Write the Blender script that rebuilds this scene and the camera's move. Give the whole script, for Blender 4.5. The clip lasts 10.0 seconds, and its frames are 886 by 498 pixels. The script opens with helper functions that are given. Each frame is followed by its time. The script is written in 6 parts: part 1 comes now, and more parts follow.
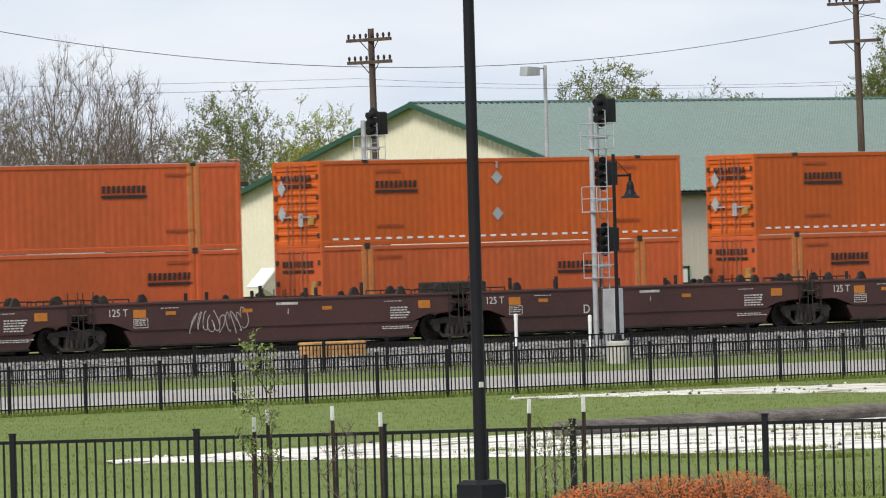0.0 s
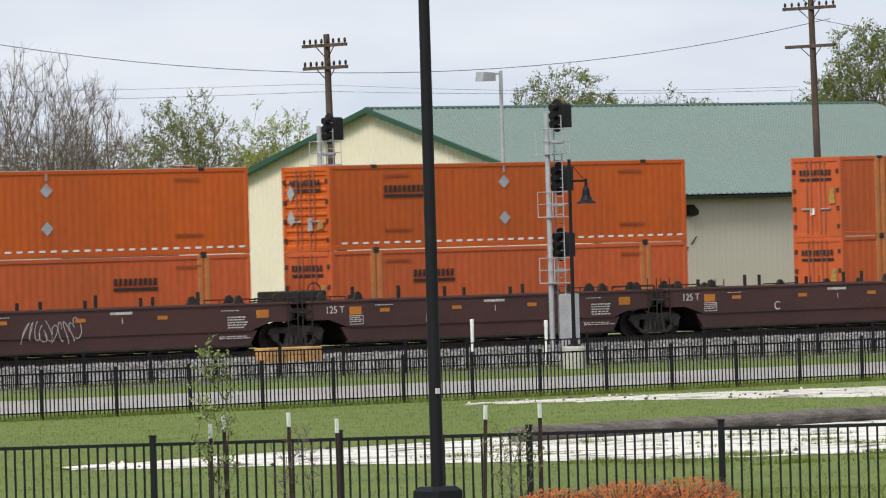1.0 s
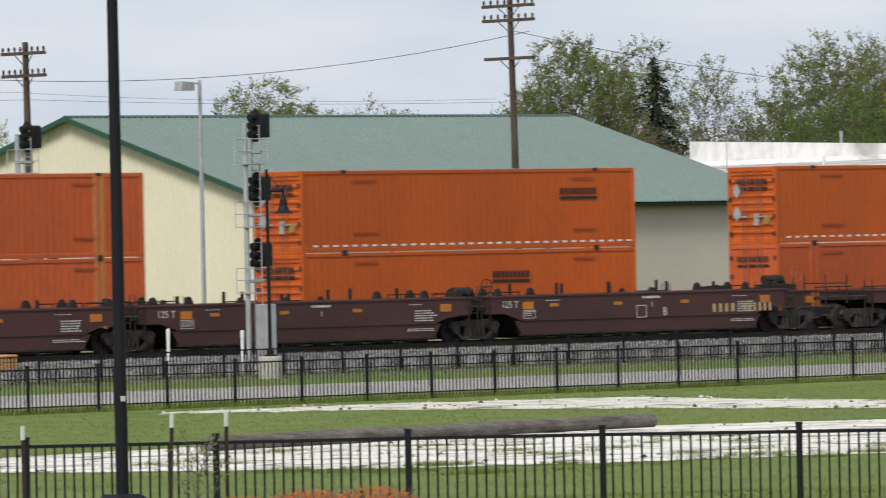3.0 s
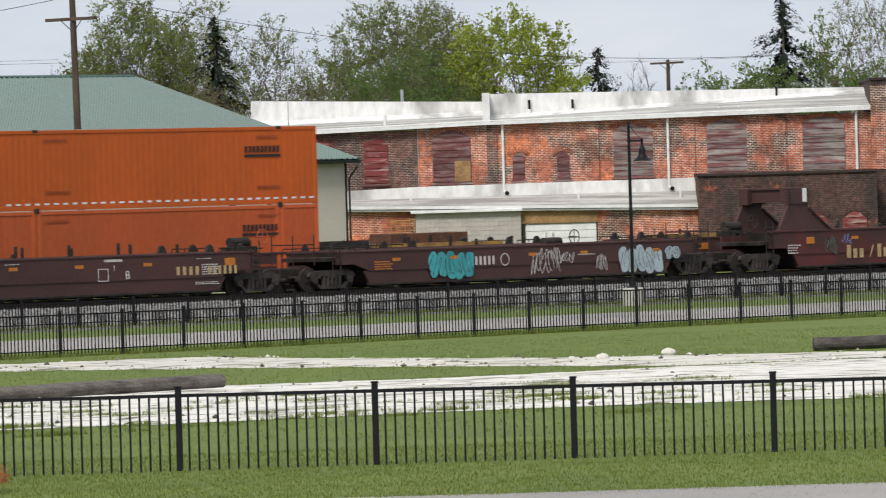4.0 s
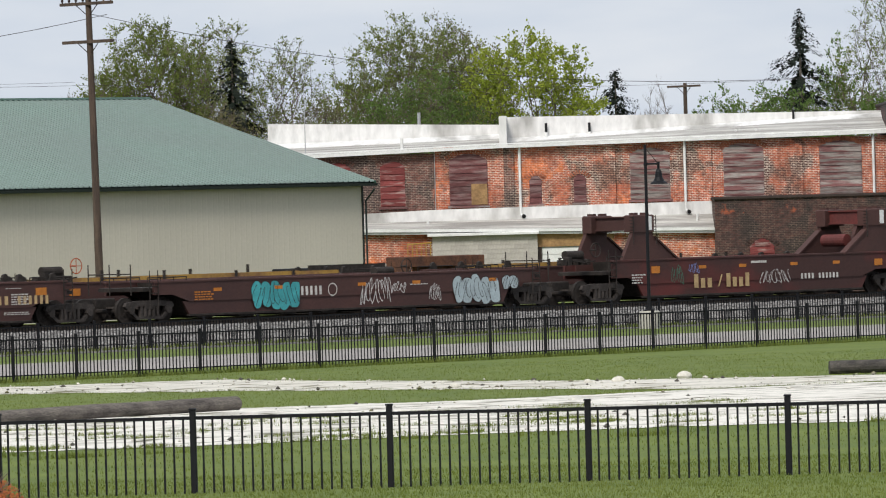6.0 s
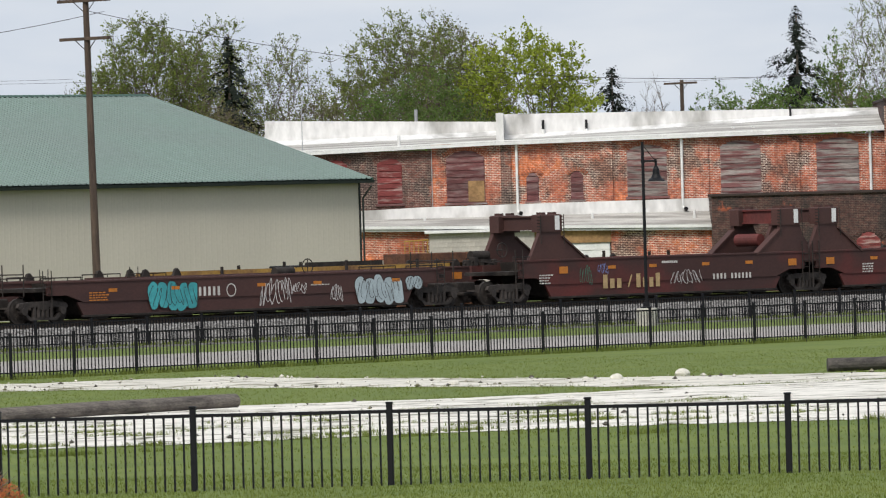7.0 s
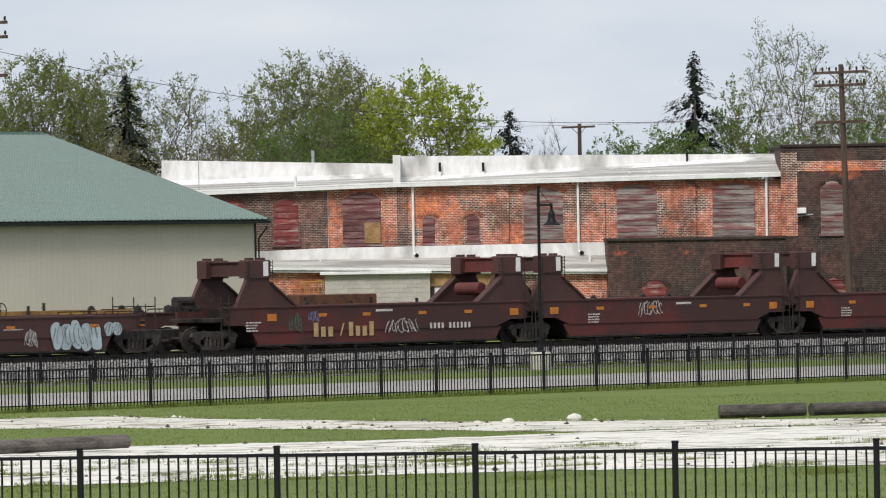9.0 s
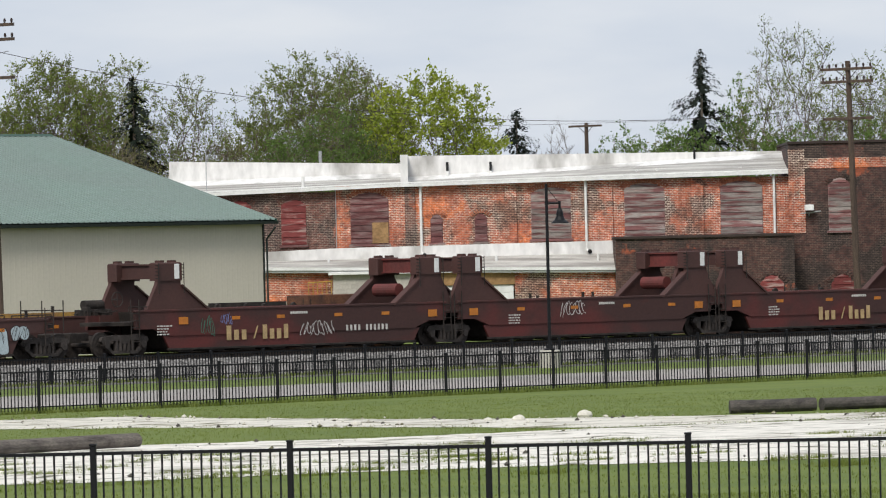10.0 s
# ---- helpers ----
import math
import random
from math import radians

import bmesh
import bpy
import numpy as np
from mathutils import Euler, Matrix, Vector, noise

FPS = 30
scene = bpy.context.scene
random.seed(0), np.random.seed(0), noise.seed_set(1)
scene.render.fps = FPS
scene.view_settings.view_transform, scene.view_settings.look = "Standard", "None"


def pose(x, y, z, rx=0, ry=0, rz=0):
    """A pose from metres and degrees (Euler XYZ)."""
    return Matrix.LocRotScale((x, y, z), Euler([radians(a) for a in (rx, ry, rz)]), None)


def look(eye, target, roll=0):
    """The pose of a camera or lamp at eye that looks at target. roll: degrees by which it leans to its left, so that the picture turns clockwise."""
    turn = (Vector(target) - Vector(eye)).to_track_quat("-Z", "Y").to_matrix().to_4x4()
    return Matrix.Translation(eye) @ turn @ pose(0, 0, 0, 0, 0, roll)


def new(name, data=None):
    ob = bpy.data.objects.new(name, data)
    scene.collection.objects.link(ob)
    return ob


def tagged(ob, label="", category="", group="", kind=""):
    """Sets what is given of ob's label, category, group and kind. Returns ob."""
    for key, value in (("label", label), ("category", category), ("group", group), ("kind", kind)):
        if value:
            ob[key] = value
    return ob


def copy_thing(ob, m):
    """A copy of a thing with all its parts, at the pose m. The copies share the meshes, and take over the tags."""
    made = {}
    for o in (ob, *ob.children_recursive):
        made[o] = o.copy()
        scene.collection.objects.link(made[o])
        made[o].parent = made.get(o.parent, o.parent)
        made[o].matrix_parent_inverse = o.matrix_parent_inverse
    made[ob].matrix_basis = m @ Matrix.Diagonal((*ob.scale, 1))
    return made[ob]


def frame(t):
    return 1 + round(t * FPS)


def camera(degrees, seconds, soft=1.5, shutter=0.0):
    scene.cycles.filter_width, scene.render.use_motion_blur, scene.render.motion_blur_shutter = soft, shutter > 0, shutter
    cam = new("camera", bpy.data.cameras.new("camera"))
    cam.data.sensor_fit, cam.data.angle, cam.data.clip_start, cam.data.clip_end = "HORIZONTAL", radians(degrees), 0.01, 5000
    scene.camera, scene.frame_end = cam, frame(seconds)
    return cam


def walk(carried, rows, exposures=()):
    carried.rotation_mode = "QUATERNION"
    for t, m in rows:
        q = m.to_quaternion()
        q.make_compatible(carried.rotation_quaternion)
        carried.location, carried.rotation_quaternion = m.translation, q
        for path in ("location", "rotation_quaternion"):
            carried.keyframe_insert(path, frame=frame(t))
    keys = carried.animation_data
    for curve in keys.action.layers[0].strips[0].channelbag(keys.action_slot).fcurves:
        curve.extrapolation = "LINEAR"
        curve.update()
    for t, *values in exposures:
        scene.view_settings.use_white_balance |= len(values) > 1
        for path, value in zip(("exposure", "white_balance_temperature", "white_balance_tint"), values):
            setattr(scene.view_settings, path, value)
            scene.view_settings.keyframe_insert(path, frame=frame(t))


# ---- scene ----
# Plan: X runs along the railway, Y away from the viewer, z = 0 at the trail fence's foot.
PSI, EYE = 44.465, Vector((0.0, 0.0, 4.21))
# time, bearing, pitch, roll, and the hand-held sway to the side and up in metres
PATH = [(0.0, -6.382, -0.044, -1.562, -0.023, -0.019), (0.5, -6.263, -0.233, -1.634, -0.035, -0.005), (1.0, -6.008, -0.012, -1.64, -0.024, -0.004),
        (1.5, -5.721, 0.29, -1.622, -0.039, -0.031), (2.0, -5.543, 0.163, -1.638, -0.016, -0.035), (2.5, -5.184, 0.007, -1.324, 0.016, 0.047),
        (3.0, -3.487, 0.019, -1.225, 0.152, -0.034), (3.2, -2.608, -0.079, -0.917, 0.022, -0.03), (4.3, 0.568, -0.456, -1.889, -0.056, -0.008),
        (4.5, 0.322, -0.469, -1.891, -0.023, -0.001), (5.0, -0.012, -0.364, -1.608, -0.003, 0.005), (5.5, 0.141, -0.09, -1.928, 0.023, -0.01),
        (5.7, 0.014, -0.12, -1.613, -0.025, -0.03), (6.8, 0.315, -0.356, -1.692, -0.01, 0.006), (7.0, 0.142, -0.246, -1.566, -0.074, -0.005),
        (7.5, -0.496, -0.148, -1.418, 0.008, 0.019), (8.0, -0.008, -0.217, -1.121, 0.143, -0.006), (8.5, 0.644, -0.068, -1.142, 0.029, 0.015),
        (9.0, 1.014, 0.08, -0.916, 0.028, 0.047), (9.5, 1.343, 0.289, -1.154, 0.005, -0.001), (10.0, 0.958, 0.096, -1.312, -0.035, -0.054)]


def aim(yaw, pitch, roll, side, up):
    a, p, m = radians(PSI - yaw), radians(pitch), radians(PSI)
    eye = EYE + Vector((math.sin(m) * side, -math.cos(m) * side, up))
    way = Vector((math.cos(a) * math.cos(p), math.sin(a) * math.cos(p), math.sin(p)))
    return look(eye, eye + way * 100, roll)


cam = camera(7.495, 10.0, soft=1.1, shutter=0.12)
EXPOSURE = [(0.0, 0.66), (1.0, 0.58), (2.0, 0.52), (3.0, 0.45), (5.0, 0.45), (10.0, 0.44)]
walk(cam, [(t, aim(*row)) for t, *row in PATH], EXPOSURE)

# ---- light: bright overcast sky, soft high sun behind thin cloud ----
SUN_EL, SUN_AZ = 46.0, 204.0
world = bpy.data.worlds.new("sky")
scene.world = world
world.use_nodes = True
wn = world.node_tree
wn.nodes.clear()
w_out = wn.nodes.new("ShaderNodeOutputWorld")
w_bg = wn.nodes.new("ShaderNodeBackground")
w_sky = wn.nodes.new("ShaderNodeTexSky")
w_sky.sky_type, w_sky.sun_disc = "NISHITA", False
w_sky.sun_elevation, w_sky.sun_rotation = radians(SUN_EL), radians(90 - SUN_AZ)
w_sky.dust_density, w_sky.air_density = 3.0, 1.0
w_co = wn.nodes.new("ShaderNodeTexCoord")
w_map = wn.nodes.new("ShaderNodeMapping")
w_map.inputs["Scale"].default_value = (9, 9, 34)
w_noise = wn.nodes.new("ShaderNodeTexNoise")
w_noise.inputs["Scale"].default_value, w_noise.inputs["Detail"].default_value = 1.6, 5
w_ramp = wn.nodes.new("ShaderNodeValToRGB")
w_ramp.color_ramp.elements[0].position, w_ramp.color_ramp.elements[1].position = 0.36, 0.66
w_ramp.color_ramp.elements[0].color, w_ramp.color_ramp.elements[1].color = (4.35, 4.9, 5.75, 1), (5.6, 5.9, 6.35, 1)
w_mix = wn.nodes.new("ShaderNodeMixRGB")
w_mix.inputs[0].default_value = 0.94
wn.links.new(w_co.outputs["Generated"], w_map.inputs[0])
wn.links.new(w_map.outputs[0], w_noise.inputs["Vector"])
wn.links.new(w_noise.outputs["Fac"], w_ramp.inputs[0])
wn.links.new(w_sky.outputs[0], w_mix.inputs[1])
wn.links.new(w_ramp.outputs[0], w_mix.inputs[2])
wn.links.new(w_mix.outputs[0], w_bg.inputs[0])
w_bg.inputs[1].default_value = 0.1
wn.links.new(w_bg.outputs[0], w_out.inputs[0])

sun = new("sun", bpy.data.lights.new("sun", "SUN"))
sun.data.energy, sun.data.angle, sun.data.color = 2.35, radians(18), (1.0, 0.96, 0.9)
sun.matrix_world = look((math.cos(radians(SUN_AZ)) * 50, math.sin(radians(SUN_AZ)) * 50, 50 * math.tan(radians(SUN_EL))), (0, 0, 0))

# ---- materials ----
MATS = {}


def mat(name, color, rough=0.7, metal=0.0, vary=0.25, scale=1.0, fine=18.0, bump=0.15, other=None, spread=(0.35, 0.65), stretch=(1, 1, 1), piece=0.0, spec=0.3):
    """A surface with grain at two scales: blotches towards a second colour, fine speckle and relief."""
    if name in MATS:
        return MATS[name]
    m = bpy.data.materials.new(name)
    m.use_nodes = True
    nt = m.node_tree
    bs = nt.nodes["Principled BSDF"]
    co = nt.nodes.new("ShaderNodeTexCoord")
    mp = nt.nodes.new("ShaderNodeMapping")
    mp.inputs["Scale"].default_value = stretch
    nt.links.new(co.outputs["Object"], mp.inputs[0])
    n1, n2 = nt.nodes.new("ShaderNodeTexNoise"), nt.nodes.new("ShaderNodeTexNoise")
    n1.inputs["Scale"].default_value, n1.inputs["Detail"].default_value = scale, 6
    n2.inputs["Scale"].default_value, n2.inputs["Detail"].default_value = fine, 3
    for n in (n1, n2):
        nt.links.new(mp.outputs[0], n.inputs["Vector"])
    rp = nt.nodes.new("ShaderNodeValToRGB")
    c2 = other or tuple(c * (1 - vary) for c in color)
    rp.color_ramp.elements[0].position, rp.color_ramp.elements[1].position = spread
    rp.color_ramp.elements[0].color, rp.color_ramp.elements[1].color = (*color, 1), (*c2, 1)
    nt.links.new(n1.outputs["Fac"], rp.inputs[0])
    hs = nt.nodes.new("ShaderNodeHueSaturation")
    nt.links.new(rp.outputs[0], hs.inputs["Color"])
    mr = nt.nodes.new("ShaderNodeMapRange")
    mr.inputs[1].default_value, mr.inputs[2].default_value = 0.3, 0.7
    mr.inputs[3].default_value, mr.inputs[4].default_value = 1 - vary * 0.6, 1 + vary * 0.6
    nt.links.new(n2.outputs["Fac"], mr.inputs[0])
    if piece:
        oi, ad, m2 = nt.nodes.new("ShaderNodeObjectInfo"), nt.nodes.new("ShaderNodeMath"), nt.nodes.new("ShaderNodeMapRange")
        ad.operation = "MULTIPLY"
        m2.inputs[3].default_value, m2.inputs[4].default_value = 1 - piece, 1 + piece
        nt.links.new(oi.outputs["Random"], m2.inputs[0])
        nt.links.new(mr.outputs[0], ad.inputs[0])
        nt.links.new(m2.outputs[0], ad.inputs[1])
        nt.links.new(ad.outputs[0], hs.inputs["Value"])
    else:
        nt.links.new(mr.outputs[0], hs.inputs["Value"])
    nt.links.new(hs.outputs[0], bs.inputs["Base Color"])
    bs.inputs["Roughness"].default_value, bs.inputs["Metallic"].default_value = rough, metal
    bs.inputs["Specular IOR Level"].default_value = spec
    if bump:
        bp = nt.nodes.new("ShaderNodeBump")
        bp.inputs["Strength"].default_value, bp.inputs["Distance"].default_value = bump, 0.03
        nt.links.new(n2.outputs["Fac"], bp.inputs["Height"])
        nt.links.new(bp.outputs[0], bs.inputs["Normal"])
    MATS[name] = m
    return m


def brick_mat(name, c1, c2, mortar, joint, soot, bright, soot_at=0.52, bright_at=0.6):
    """Old brickwork: 7 cm courses with pale worn joints, sooty bricks in patches and brighter refaced areas."""
    m = bpy.data.materials.new(name)
    m.use_nodes = True
    nt = m.node_tree
    bs = nt.nodes["Principled BSDF"]
    co, mp = nt.nodes.new("ShaderNodeTexCoord"), nt.nodes.new("ShaderNodeMapping")
    mp.inputs["Rotation"].default_value = (radians(90), 0, 0)
    nt.links.new(co.outputs["Object"], mp.inputs[0])

    def patches(scale, at, width, detail=7, shift=0.0):
        n, r, o = nt.nodes.new("ShaderNodeTexNoise"), nt.nodes.new("ShaderNodeMapRange"), nt.nodes.new("ShaderNodeMapping")
        o.inputs["Location"].default_value = (shift, shift * 0.7, shift * 1.3)
        n.inputs["Scale"].default_value, n.inputs["Detail"].default_value = scale, detail
        n.inputs["Roughness"].default_value = 0.62
        nt.links.new(co.outputs["Object"], o.inputs[0])
        nt.links.new(o.outputs[0], n.inputs["Vector"])
        nt.links.new(n.outputs["Fac"], r.inputs[0])
        r.inputs[1].default_value, r.inputs[2].default_value = at, at + width
        return r.outputs[0]

    def mix(fac, p, q):
        x = nt.nodes.new("ShaderNodeMixRGB")
        nt.links.new(fac, x.inputs[0])
        for k, v in ((1, p), (2, q)):
            if isinstance(v, tuple):
                x.inputs[k].default_value = (*v, 1)
            else:
                nt.links.new(v, x.inputs[k])
        return x.outputs[0]
    sooty, bare, worn = patches(0.42, soot_at, 0.05), patches(0.5, bright_at, 0.04, 7, 13.0), patches(0.9, 0.44, 0.16, 5, 31.0)
    br = nt.nodes.new("ShaderNodeTexBrick")
    br.inputs["Scale"].default_value = 1.0
    br.inputs["Brick Width"].default_value, br.inputs["Row Height"].default_value, br.inputs["Mortar Size"].default_value = 0.215, 0.076, 0.012
    br.inputs["Mortar Smooth"].default_value = 0.2
    nt.links.new(mp.outputs[0], br.inputs["Vector"])
    for sock, c in (("Color1", c1), ("Color2", c2)):
        nt.links.new(mix(bare, mix(sooty, c, soot), bright), br.inputs[sock])
    nt.links.new(mix(bare, mix(worn, mortar, joint), tuple(0.6 * u + 0.4 * v for u, v in zip(bright, mortar))), br.inputs["Mortar"])
    n2 = nt.nodes.new("ShaderNodeTexNoise")
    n2.inputs["Scale"].default_value, n2.inputs["Detail"].default_value = 5.5, 6
    nt.links.new(co.outputs["Object"], n2.inputs["Vector"])
    hs, mr = nt.nodes.new("ShaderNodeHueSaturation"), nt.nodes.new("ShaderNodeMapRange")
    mr.inputs[1].default_value, mr.inputs[2].default_value, mr.inputs[3].default_value, mr.inputs[4].default_value = 0.3, 0.7, 0.55, 1.45
    nt.links.new(n2.outputs["Fac"], mr.inputs[0])
    nt.links.new(mr.outputs[0], hs.inputs["Value"])
    nt.links.new(br.outputs["Color"], hs.inputs["Color"])
    nt.links.new(hs.outputs[0], bs.inputs["Base Color"])
    bp = nt.nodes.new("ShaderNodeBump")
    bp.inputs["Strength"].default_value, bp.inputs["Distance"].default_value = 0.5, 0.01
    nt.links.new(br.outputs["Fac"], bp.inputs["Height"])
    bp.invert = True
    nt.links.new(bp.outputs[0], bs.inputs["Normal"])
    bs.inputs["Roughness"].default_value = 0.9
    return m


M_GRASS = mat("grass", (0.124, 0.160, 0.029), 0.95, 0, 0.3, 0.35, 9.0, 0.5, (0.094, 0.130, 0.024))
M_BLADE = mat("grass_blade", (0.138, 0.178, 0.033), 0.9, 0, 0.25, 0.5, 6.0, 0, (0.170, 0.200, 0.045))
M_GRAVEL = mat("limestone", (0.60, 0.57, 0.50), 0.95, 0, 0.28, 0.7, 7.0, 0.6, (0.42, 0.40, 0.35), (0.45, 0.72))
M_SLAB = mat("old_concrete", (0.66, 0.63, 0.57), 0.95, 0, 0.3, 0.6, 5.0, 0.5, (0.30, 0.28, 0.235), (0.52, 0.72), (1, 1, 1))


def crack(m, scale, dirt):
    """Adds dark, weed-filled cracks between the broken plates of a slab."""
    nt = m.node_tree
    bs = nt.nodes["Principled BSDF"]
    src = bs.inputs["Base Color"].links[0].from_socket
    co, vo, n = nt.nodes.new("ShaderNodeTexCoord"), nt.nodes.new("ShaderNodeTexVoronoi"), nt.nodes.new("ShaderNodeTexNoise")
    vo.feature = "DISTANCE_TO_EDGE"
    vo.inputs["Scale"].default_value, n.inputs["Scale"].default_value, n.inputs["Detail"].default_value = scale, 0.8, 6
    ad = nt.nodes.new("ShaderNodeMixRGB")
    ad.inputs[0].default_value = 0.3
    nt.links.new(co.outputs["Object"], n.inputs["Vector"])
    nt.links.new(co.outputs["Object"], ad.inputs[1])
    nt.links.new(n.outputs["Color"], ad.inputs[2])
    nt.links.new(ad.outputs[0], vo.inputs["Vector"])
    r1, r2, mu, mx = nt.nodes.new("ShaderNodeMapRange"), nt.nodes.new("ShaderNodeMapRange"), nt.nodes.new("ShaderNodeMath"), nt.nodes.new("ShaderNodeMixRGB")
    r1.inputs[1].default_value, r1.inputs[2].default_value, r1.inputs[3].default_value, r1.inputs[4].default_value = 0.03, 0.10, 1, 0
    r2.inputs[1].default_value, r2.inputs[2].default_value = 0.45, 0.6
    mu.operation = "MULTIPLY"
    nt.links.new(vo.outputs["Distance"], r1.inputs[0])
    nt.links.new(n.outputs["Fac"], r2.inputs[0])
    nt.links.new(r1.outputs[0], mu.inputs[0])
    nt.links.new(r2.outputs[0], mu.inputs[1])
    nt.links.new(mu.outputs[0], mx.inputs[0])
    nt.links.new(src, mx.inputs[1])
    mx.inputs[2].default_value = (*dirt, 1)
    nt.links.new(mx.outputs[0], bs.inputs["Base Color"])


crack(M_SLAB, 0.6, (0.11, 0.105, 0.06))
crack(M_GRAVEL, 0.5, (0.15, 0.14, 0.08))
M_ROAD = mat("asphalt", (0.27, 0.25, 0.235), 0.9, 0, 0.15, 0.25, 14.0, 0.2, (0.32, 0.295, 0.275))
M_STONE = mat("ballast_stone", (0.30, 0.29, 0.28), 0.9, 0, 0.5, 9.0, 30.0, 0.5, (0.10, 0.095, 0.09), piece=0.3)
M_BALLAST = mat("ballast", (0.20, 0.19, 0.18), 0.95, 0, 0.6, 6.0, 14.0, 1.0, (0.07, 0.065, 0.06))
M_FENCE = mat("black_paint", (0.008, 0.008, 0.010), 0.55, 0, 0.2, 3.0, 30.0, 0.05, spec=0.2)
M_STEEL = mat("rail_steel", (0.10, 0.075, 0.06), 0.5, 0.6, 0.4, 3.0, 20.0, 0.1)
M_TIE = mat("tie_wood", (0.06, 0.045, 0.035), 0.9, 0, 0.4, 2.0, 20.0, 0.4)
M_GALV = mat("galvanised", (0.42, 0.43, 0.44), 0.5, 0.35, 0.2, 2.0, 20.0, 0.05)
M_SIGNAL = mat("signal_black", (0.010, 0.010, 0.011), 0.55, 0, 0.2, 3.0, 20.0, 0.05)
M_POLE = mat("pole_wood", (0.10, 0.070, 0.052), 0.9, 0, 0.4, 1.5, 14.0, 0.4, (0.055, 0.040, 0.032), stretch=(4, 4, 0.4))
M_CONC = mat("concrete", (0.42, 0.40, 0.36), 0.9, 0, 0.2, 1.5, 18.0, 0.2)
M_WHITE = mat("white_paint", (0.72, 0.72, 0.70), 0.6, 0, 0.15, 2.0, 16.0, 0.05)
M_LOG = mat("weathered_log", (0.16, 0.14, 0.12), 0.95, 0, 0.5, 2.0, 12.0, 0.5, (0.07, 0.06, 0.055), stretch=(0.4, 4, 4))
M_LOGD = mat("tarred_log", (0.045, 0.040, 0.037), 0.9, 0, 0.4, 2.0, 12.0, 0.4, (0.09, 0.08, 0.07), stretch=(0.4, 4, 4))
M_TRUCK = mat("bogie_steel", (0.055, 0.046, 0.041), 0.8, 0.1, 0.4, 3.0, 14.0, 0.1)
M_BROWN = mat("car_brown", (0.070, 0.031, 0.026), 0.62, 0, 0.16, 0.5, 9.0, 0.02, (0.052, 0.025, 0.022), stretch=(1, 1, 1.6))
M_MAROON = mat("car_maroon", (0.052, 0.024, 0.021), 0.7, 0, 0.16, 0.4, 8.0, 0.02, (0.105, 0.024, 0.021), (0.45, 0.68), stretch=(1, 1, 1.6))
M_GRIME = mat("truck_grime", (0.036, 0.029, 0.025), 0.8, 0.1, 0.5, 3.0, 14.0, 0.2)
M_RUSTY = mat("rust", (0.13, 0.055, 0.03), 0.9, 0, 0.5, 2.0, 16.0, 0.2, (0.07, 0.035, 0.025))
M_REDPAINT = mat("red_paint", (0.14, 0.030, 0.027), 0.65, 0, 0.25, 1.0, 9.0, 0.05, (0.09, 0.027, 0.024))
M_YELLOW = mat("yellow_deck", (0.38, 0.23, 0.05), 0.8, 0, 0.4, 1.0, 9.0, 0.1, (0.20, 0.11, 0.05))
M_AMBER = mat("reflector_amber", (0.50, 0.175, 0.025), 0.5, 0, 0.2, 4.0, 20.0, 0)
M_LETTER = mat("stencil_white", (0.60, 0.58, 0.54), 0.7, 0, 0.3, 4.0, 30.0, 0)
M_GOLD = mat("stencil_gold", (0.48, 0.34, 0.17), 0.7, 0, 0.3, 3.0, 22.0, 0)
M_CYAN = mat("graffiti_cyan", (0.06, 0.36, 0.38), 0.6, 0, 0.3, 2.0, 16.0, 0)
M_SILVER = mat("graffiti_silver", (0.42, 0.50, 0.52), 0.5, 0, 0.25, 2.0, 16.0, 0)
M_CHALK = mat("graffiti_white", (0.62, 0.60, 0.58), 0.7, 0, 0.2, 3.0, 16.0, 0)
M_ORANGE = mat("container_orange", (0.50, 0.092, 0.010), 0.6, 0, 0.12, 0.35, 6.0, 0.03, (0.42, 0.082, 0.011), stretch=(1, 1, 0.5), piece=0.06)
M_ORANGE2 = mat("container_orange_faded", (0.50, 0.094, 0.026), 0.65, 0, 0.14, 0.35, 6.0, 0.03, (0.41, 0.085, 0.022), stretch=(1, 1, 0.5), piece=0.08)
M_TAN = mat("post_tan", (0.46, 0.17, 0.045), 0.6, 0, 0.2, 1.0, 8.0, 0.03, (0.38, 0.16, 0.06))
M_INK = mat("wordmark_ink", (0.035, 0.022, 0.02), 0.6, 0, 0.2, 4.0, 20.0, 0)
M_DARKGAP = mat("dark_steel", (0.05, 0.035, 0.03), 0.7, 0.2, 0.3, 2.0, 14.0, 0.05)
M_GREENROOF = mat("green_roof", (0.165, 0.210, 0.192), 0.5, 0, 0.10, 0.2, 5.0, 0.02, (0.165, 0.222, 0.198))
M_DARKTRIM = mat("dark_trim", (0.020, 0.027, 0.025), 0.5, 0, 0.15, 1.0, 9.0, 0)
M_GREENTRIM = mat("green_trim", (0.025, 0.075, 0.048), 0.5, 0, 0.15, 1.0, 9.0, 0)
M_SIDING = mat("beige_siding", (0.54, 0.495, 0.42), 0.6, 0, 0.06, 0.4, 8.0, 0.02)
M_CREAM = mat("cream_siding", (0.66, 0.61, 0.47), 0.6, 0, 0.06, 0.4, 8.0, 0.02)
M_BRICK = brick_mat("brick_red", (0.44, 0.105, 0.045), (0.27, 0.062, 0.036), (0.62, 0.52, 0.43), (0.36, 0.20, 0.14), (0.085, 0.040, 0.032), (0.52, 0.13, 0.038))
